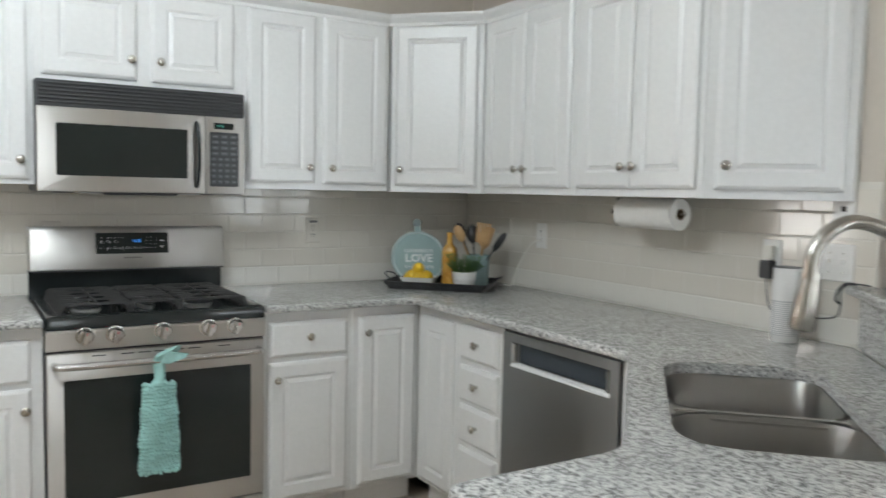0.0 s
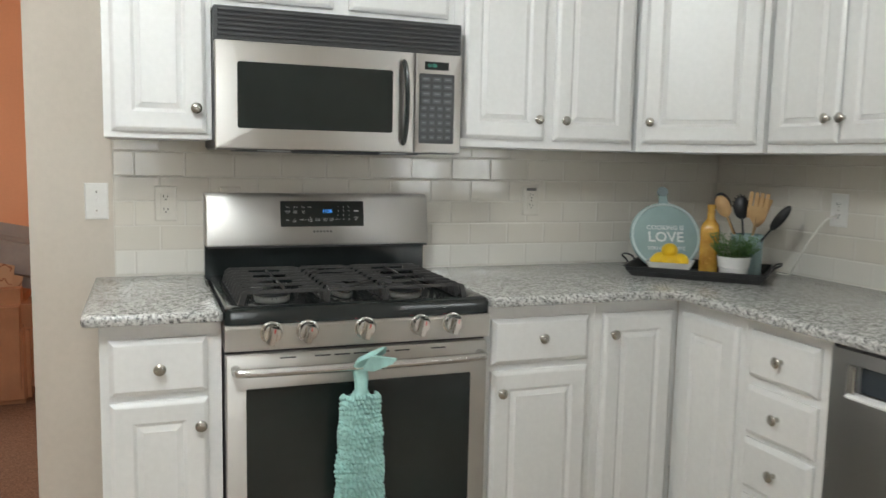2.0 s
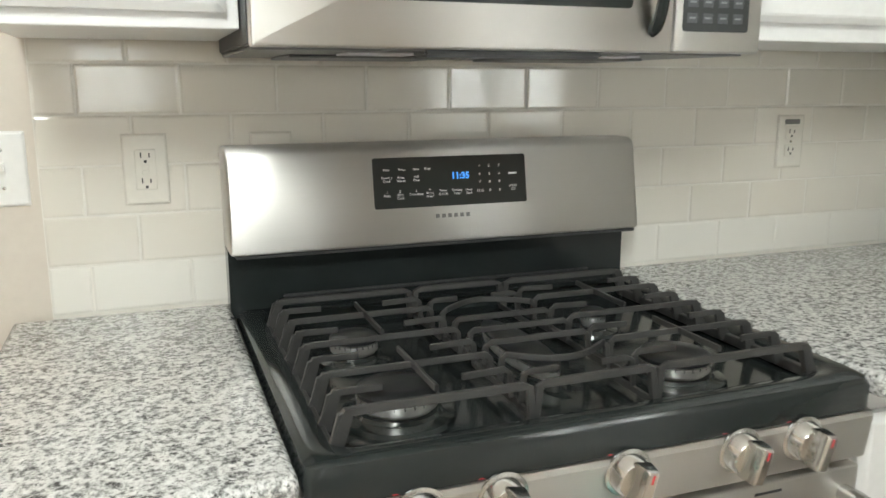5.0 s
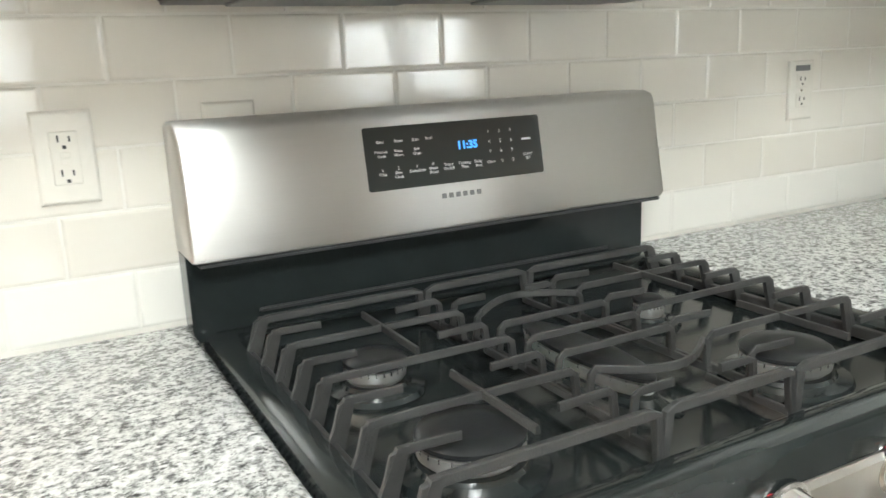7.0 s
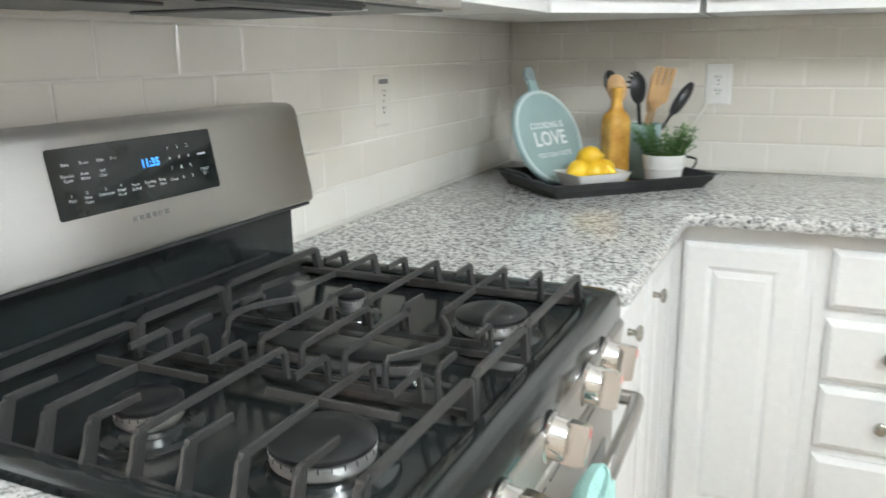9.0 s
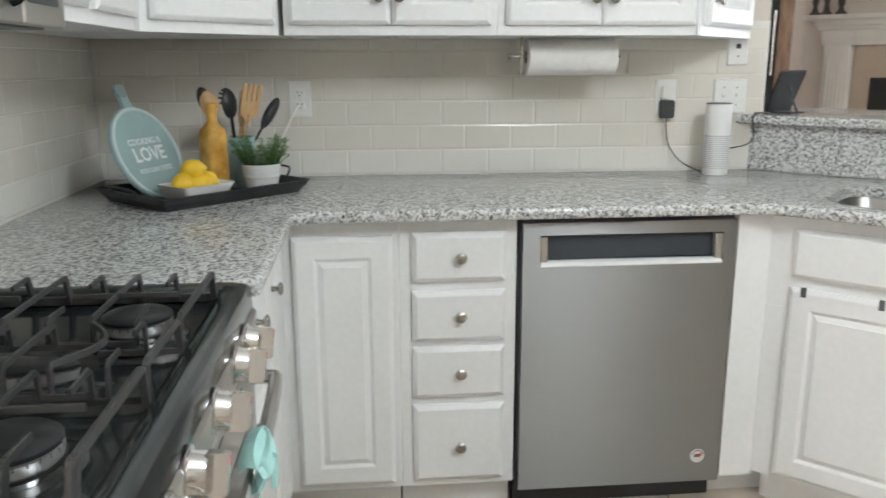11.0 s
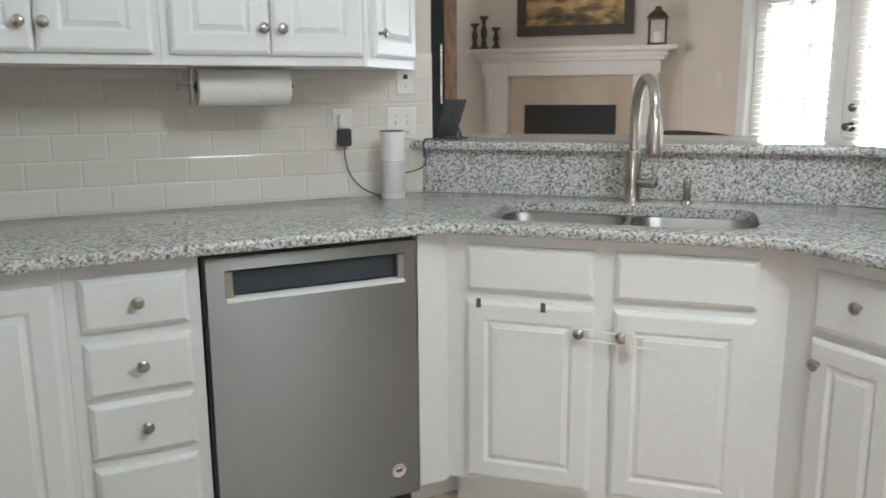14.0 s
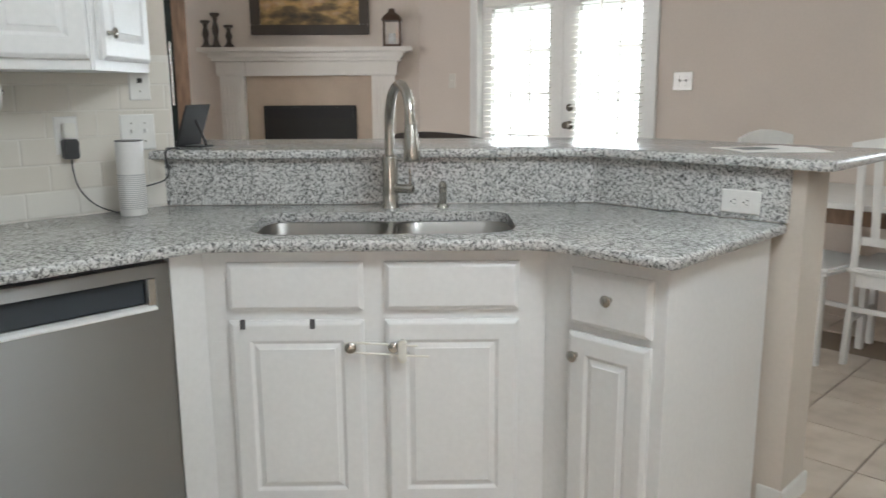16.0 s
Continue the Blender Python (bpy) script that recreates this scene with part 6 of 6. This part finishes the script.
# ---- living room ----
SOFAF = plain("tan_sofa_fabric", (0.42, 0.21, 0.11), 0.85, amount=0.12, bump=0.4, bscale=250)
GREYF = plain("grey_cushion_fabric", (0.34, 0.32, 0.30), 0.9, amount=0.12, bump=0.4, bscale=250)
SOF = thing("sofa", pose(-2.35, 1.72, 0.004), "tan fabric sofa with a rounded arm", "sofa")
part("base", box(0, 0.0, 0.0, 1.20, 2.0 - 0.2, 0.42, 0.03, 3), SOFAF, SOF, smooth=True)
part("arm", box(-0.02, -0.02, 0.0, 1.24, 0.24, 0.60, 0.08, 4), SOFAF, SOF, smooth=True)
part("backrest", box(-0.05, 0.24, 0.40, 0.28, 1.80, 0.86, 0.09, 4), SOFAF, SOF, smooth=True)
part("seat_cushion", box(0.28, 0.245, 0.42, 1.20, 1.0, 0.54, 0.05, 4), SOFAF, SOF, smooth=True)
CU = thing("grey_cushion", pose(-1.32, 2.12, 0.70, 0, 12, 8), "soft grey cushion on the sofa", "cushion")
part("cushion", box(-0.35, -0.09, -0.12, 0.25, 0.12, 0.22, 0.085, 5), GREYF, CU, smooth=True)
PATC = Mat("patterned_cushion_fabric", 0.9)
PATC.color(PATC.ramp(PATC.noise(16, 3, rough=0.4), [(0.44, (0.48, 0.32, 0.20)), (0.48, (0.22, 0.07, 0.03)), (0.52, (0.48, 0.32, 0.20))]))
CU2 = thing("patterned_cushion", pose(-1.34, 1.93, 0.63, -20, 14, 10), "tan cushion with a brown wavy pattern", "cushion")
part("cushion", box(-0.25, -0.06, -0.10, 0.14, 0.06, 0.10, 0.05, 4), PATC.m, CU2, smooth=True)
# baseboards and the ceiling lamp
for nm, b in (("baseboard", (-0.0304, YP - 0.0195, 0.001, 0.043, YP - 0.008, 0.075)), ("baseboard", (-0.042, YP - 0.212, 0.001, -0.0305, YP - 0.008, 0.075)), ("baseboard", (-0.93, -0.005, 0.001, -0.692, 0.0075, 0.09))):
    solid(nm, box(*b, 0.003), TRIM, "white painted baseboard", "baseboard", "structure")
KL = thing("ceiling_light", pose(-0.86, -2.0, 2.75), "round white flush ceiling light in the kitchen", "ceiling light")
part("frame", lathe([(0.20, -0.001), (0.20, -0.02), (0.18, -0.025)], 32), TRIM, KL)
part("diffuser", lathe([(0.175, -0.026), (0.165, -0.06), (0.12, -0.09), (0.05, -0.105), (0.002, -0.108)], 32), glow("lit_diffuser", (1, 0.96, 0.9), 3.0), KL, "lit white diffuser")

# ---- pieces of walls and floors ----
def tile_mesh(name, w, h, t, mat, cham):
    """A tile from (0, 0) to (w, h), standing 0 to t along -y."""
    def ring(d, y):
        return [(d, y, d), (w - d, y, d), (w - d, y, h - d), (d, y, h - d)]
    return mesh_of(name, rings([ring(0, 0), ring(0, -t + cham * 0.8), ring(cham * 0.4, -t + cham * 0.25), ring(cham * 1.4, -t)]), mat, False)


TW, TH, TG = 0.1585, 0.0815, 0.0025
cache = {}


def lay_tiles(owner, m, length, rows, z0, phase0, phase1, zmax):
    for r in range(rows):
        a, z = (phase0 if r % 2 == 0 else phase1), z0 + r * TH
        h = min(TH, zmax - z) - TG
        edges = [0.0]
        k = a - TW * math.ceil(a / TW)
        while k < length:
            if 0.012 < k < length - 0.012:
                edges.append(k)
            k += TW
        edges.append(length)
        for e0, e1 in zip(edges, edges[1:]):
            # the bottom course is slightly lighter than the rows above
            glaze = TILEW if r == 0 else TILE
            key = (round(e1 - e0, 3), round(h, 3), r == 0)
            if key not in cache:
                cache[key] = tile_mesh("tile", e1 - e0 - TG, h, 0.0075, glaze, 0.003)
            part("tile", cache[key], glaze, owner, m=m @ pose(e0 + TG / 2, 0, z + TG / 2))


part("grout", box(-0.667, -0.001, 0.9, 1.729, 0.0079, 1.42), GROUT, wall_stove)
part("grout", box(XR - 0.001, -2.258, 0.9, XR + 0.0079, -0.0015, 1.42), GROUT, wall_east)
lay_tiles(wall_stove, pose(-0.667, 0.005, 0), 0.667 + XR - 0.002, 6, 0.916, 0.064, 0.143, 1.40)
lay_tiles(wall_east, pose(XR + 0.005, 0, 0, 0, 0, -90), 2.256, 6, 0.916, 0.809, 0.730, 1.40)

# floor tiles
FT = 0.328
ftile = tile_mesh("floor_tile", FT - 0.006, FT - 0.006, 0.008, FTILE, 0.003)
floor_ob = bpy.data.objects["floor"]
rest = bmesh.new()
for i in range(-18, 22):
    for j in range(-19, 1):
        x, y = -0.115 + i * FT, -3.725 + j * FT
        for yy in ([y] if j < 0 else [y + q * FT for q in range(0, 12)]):
            if -2.9 < x < 6.9 and -5.95 < yy < 0.1:
                near = -1.2 < x < 1.4 and -5.2 < yy < -1.2
                m = Matrix.Translation((x + 0.003, yy + 0.003 , -0.007)) @ Matrix.Rotation(radians(-90), 4, "X") @ Matrix.Scale(1, 4)
                if near:
                    part("floor_tile", ftile, FTILE, floor_ob, m=m)
                else:
                    box(x + 0.003, yy - FT + 0.009, -0.007, x + FT - 0.003, yy + 0.003, 0.001, bm=rest)
tagged(part("floor_tiles_far", rest, FTILE, floor_ob), kind="stuff")
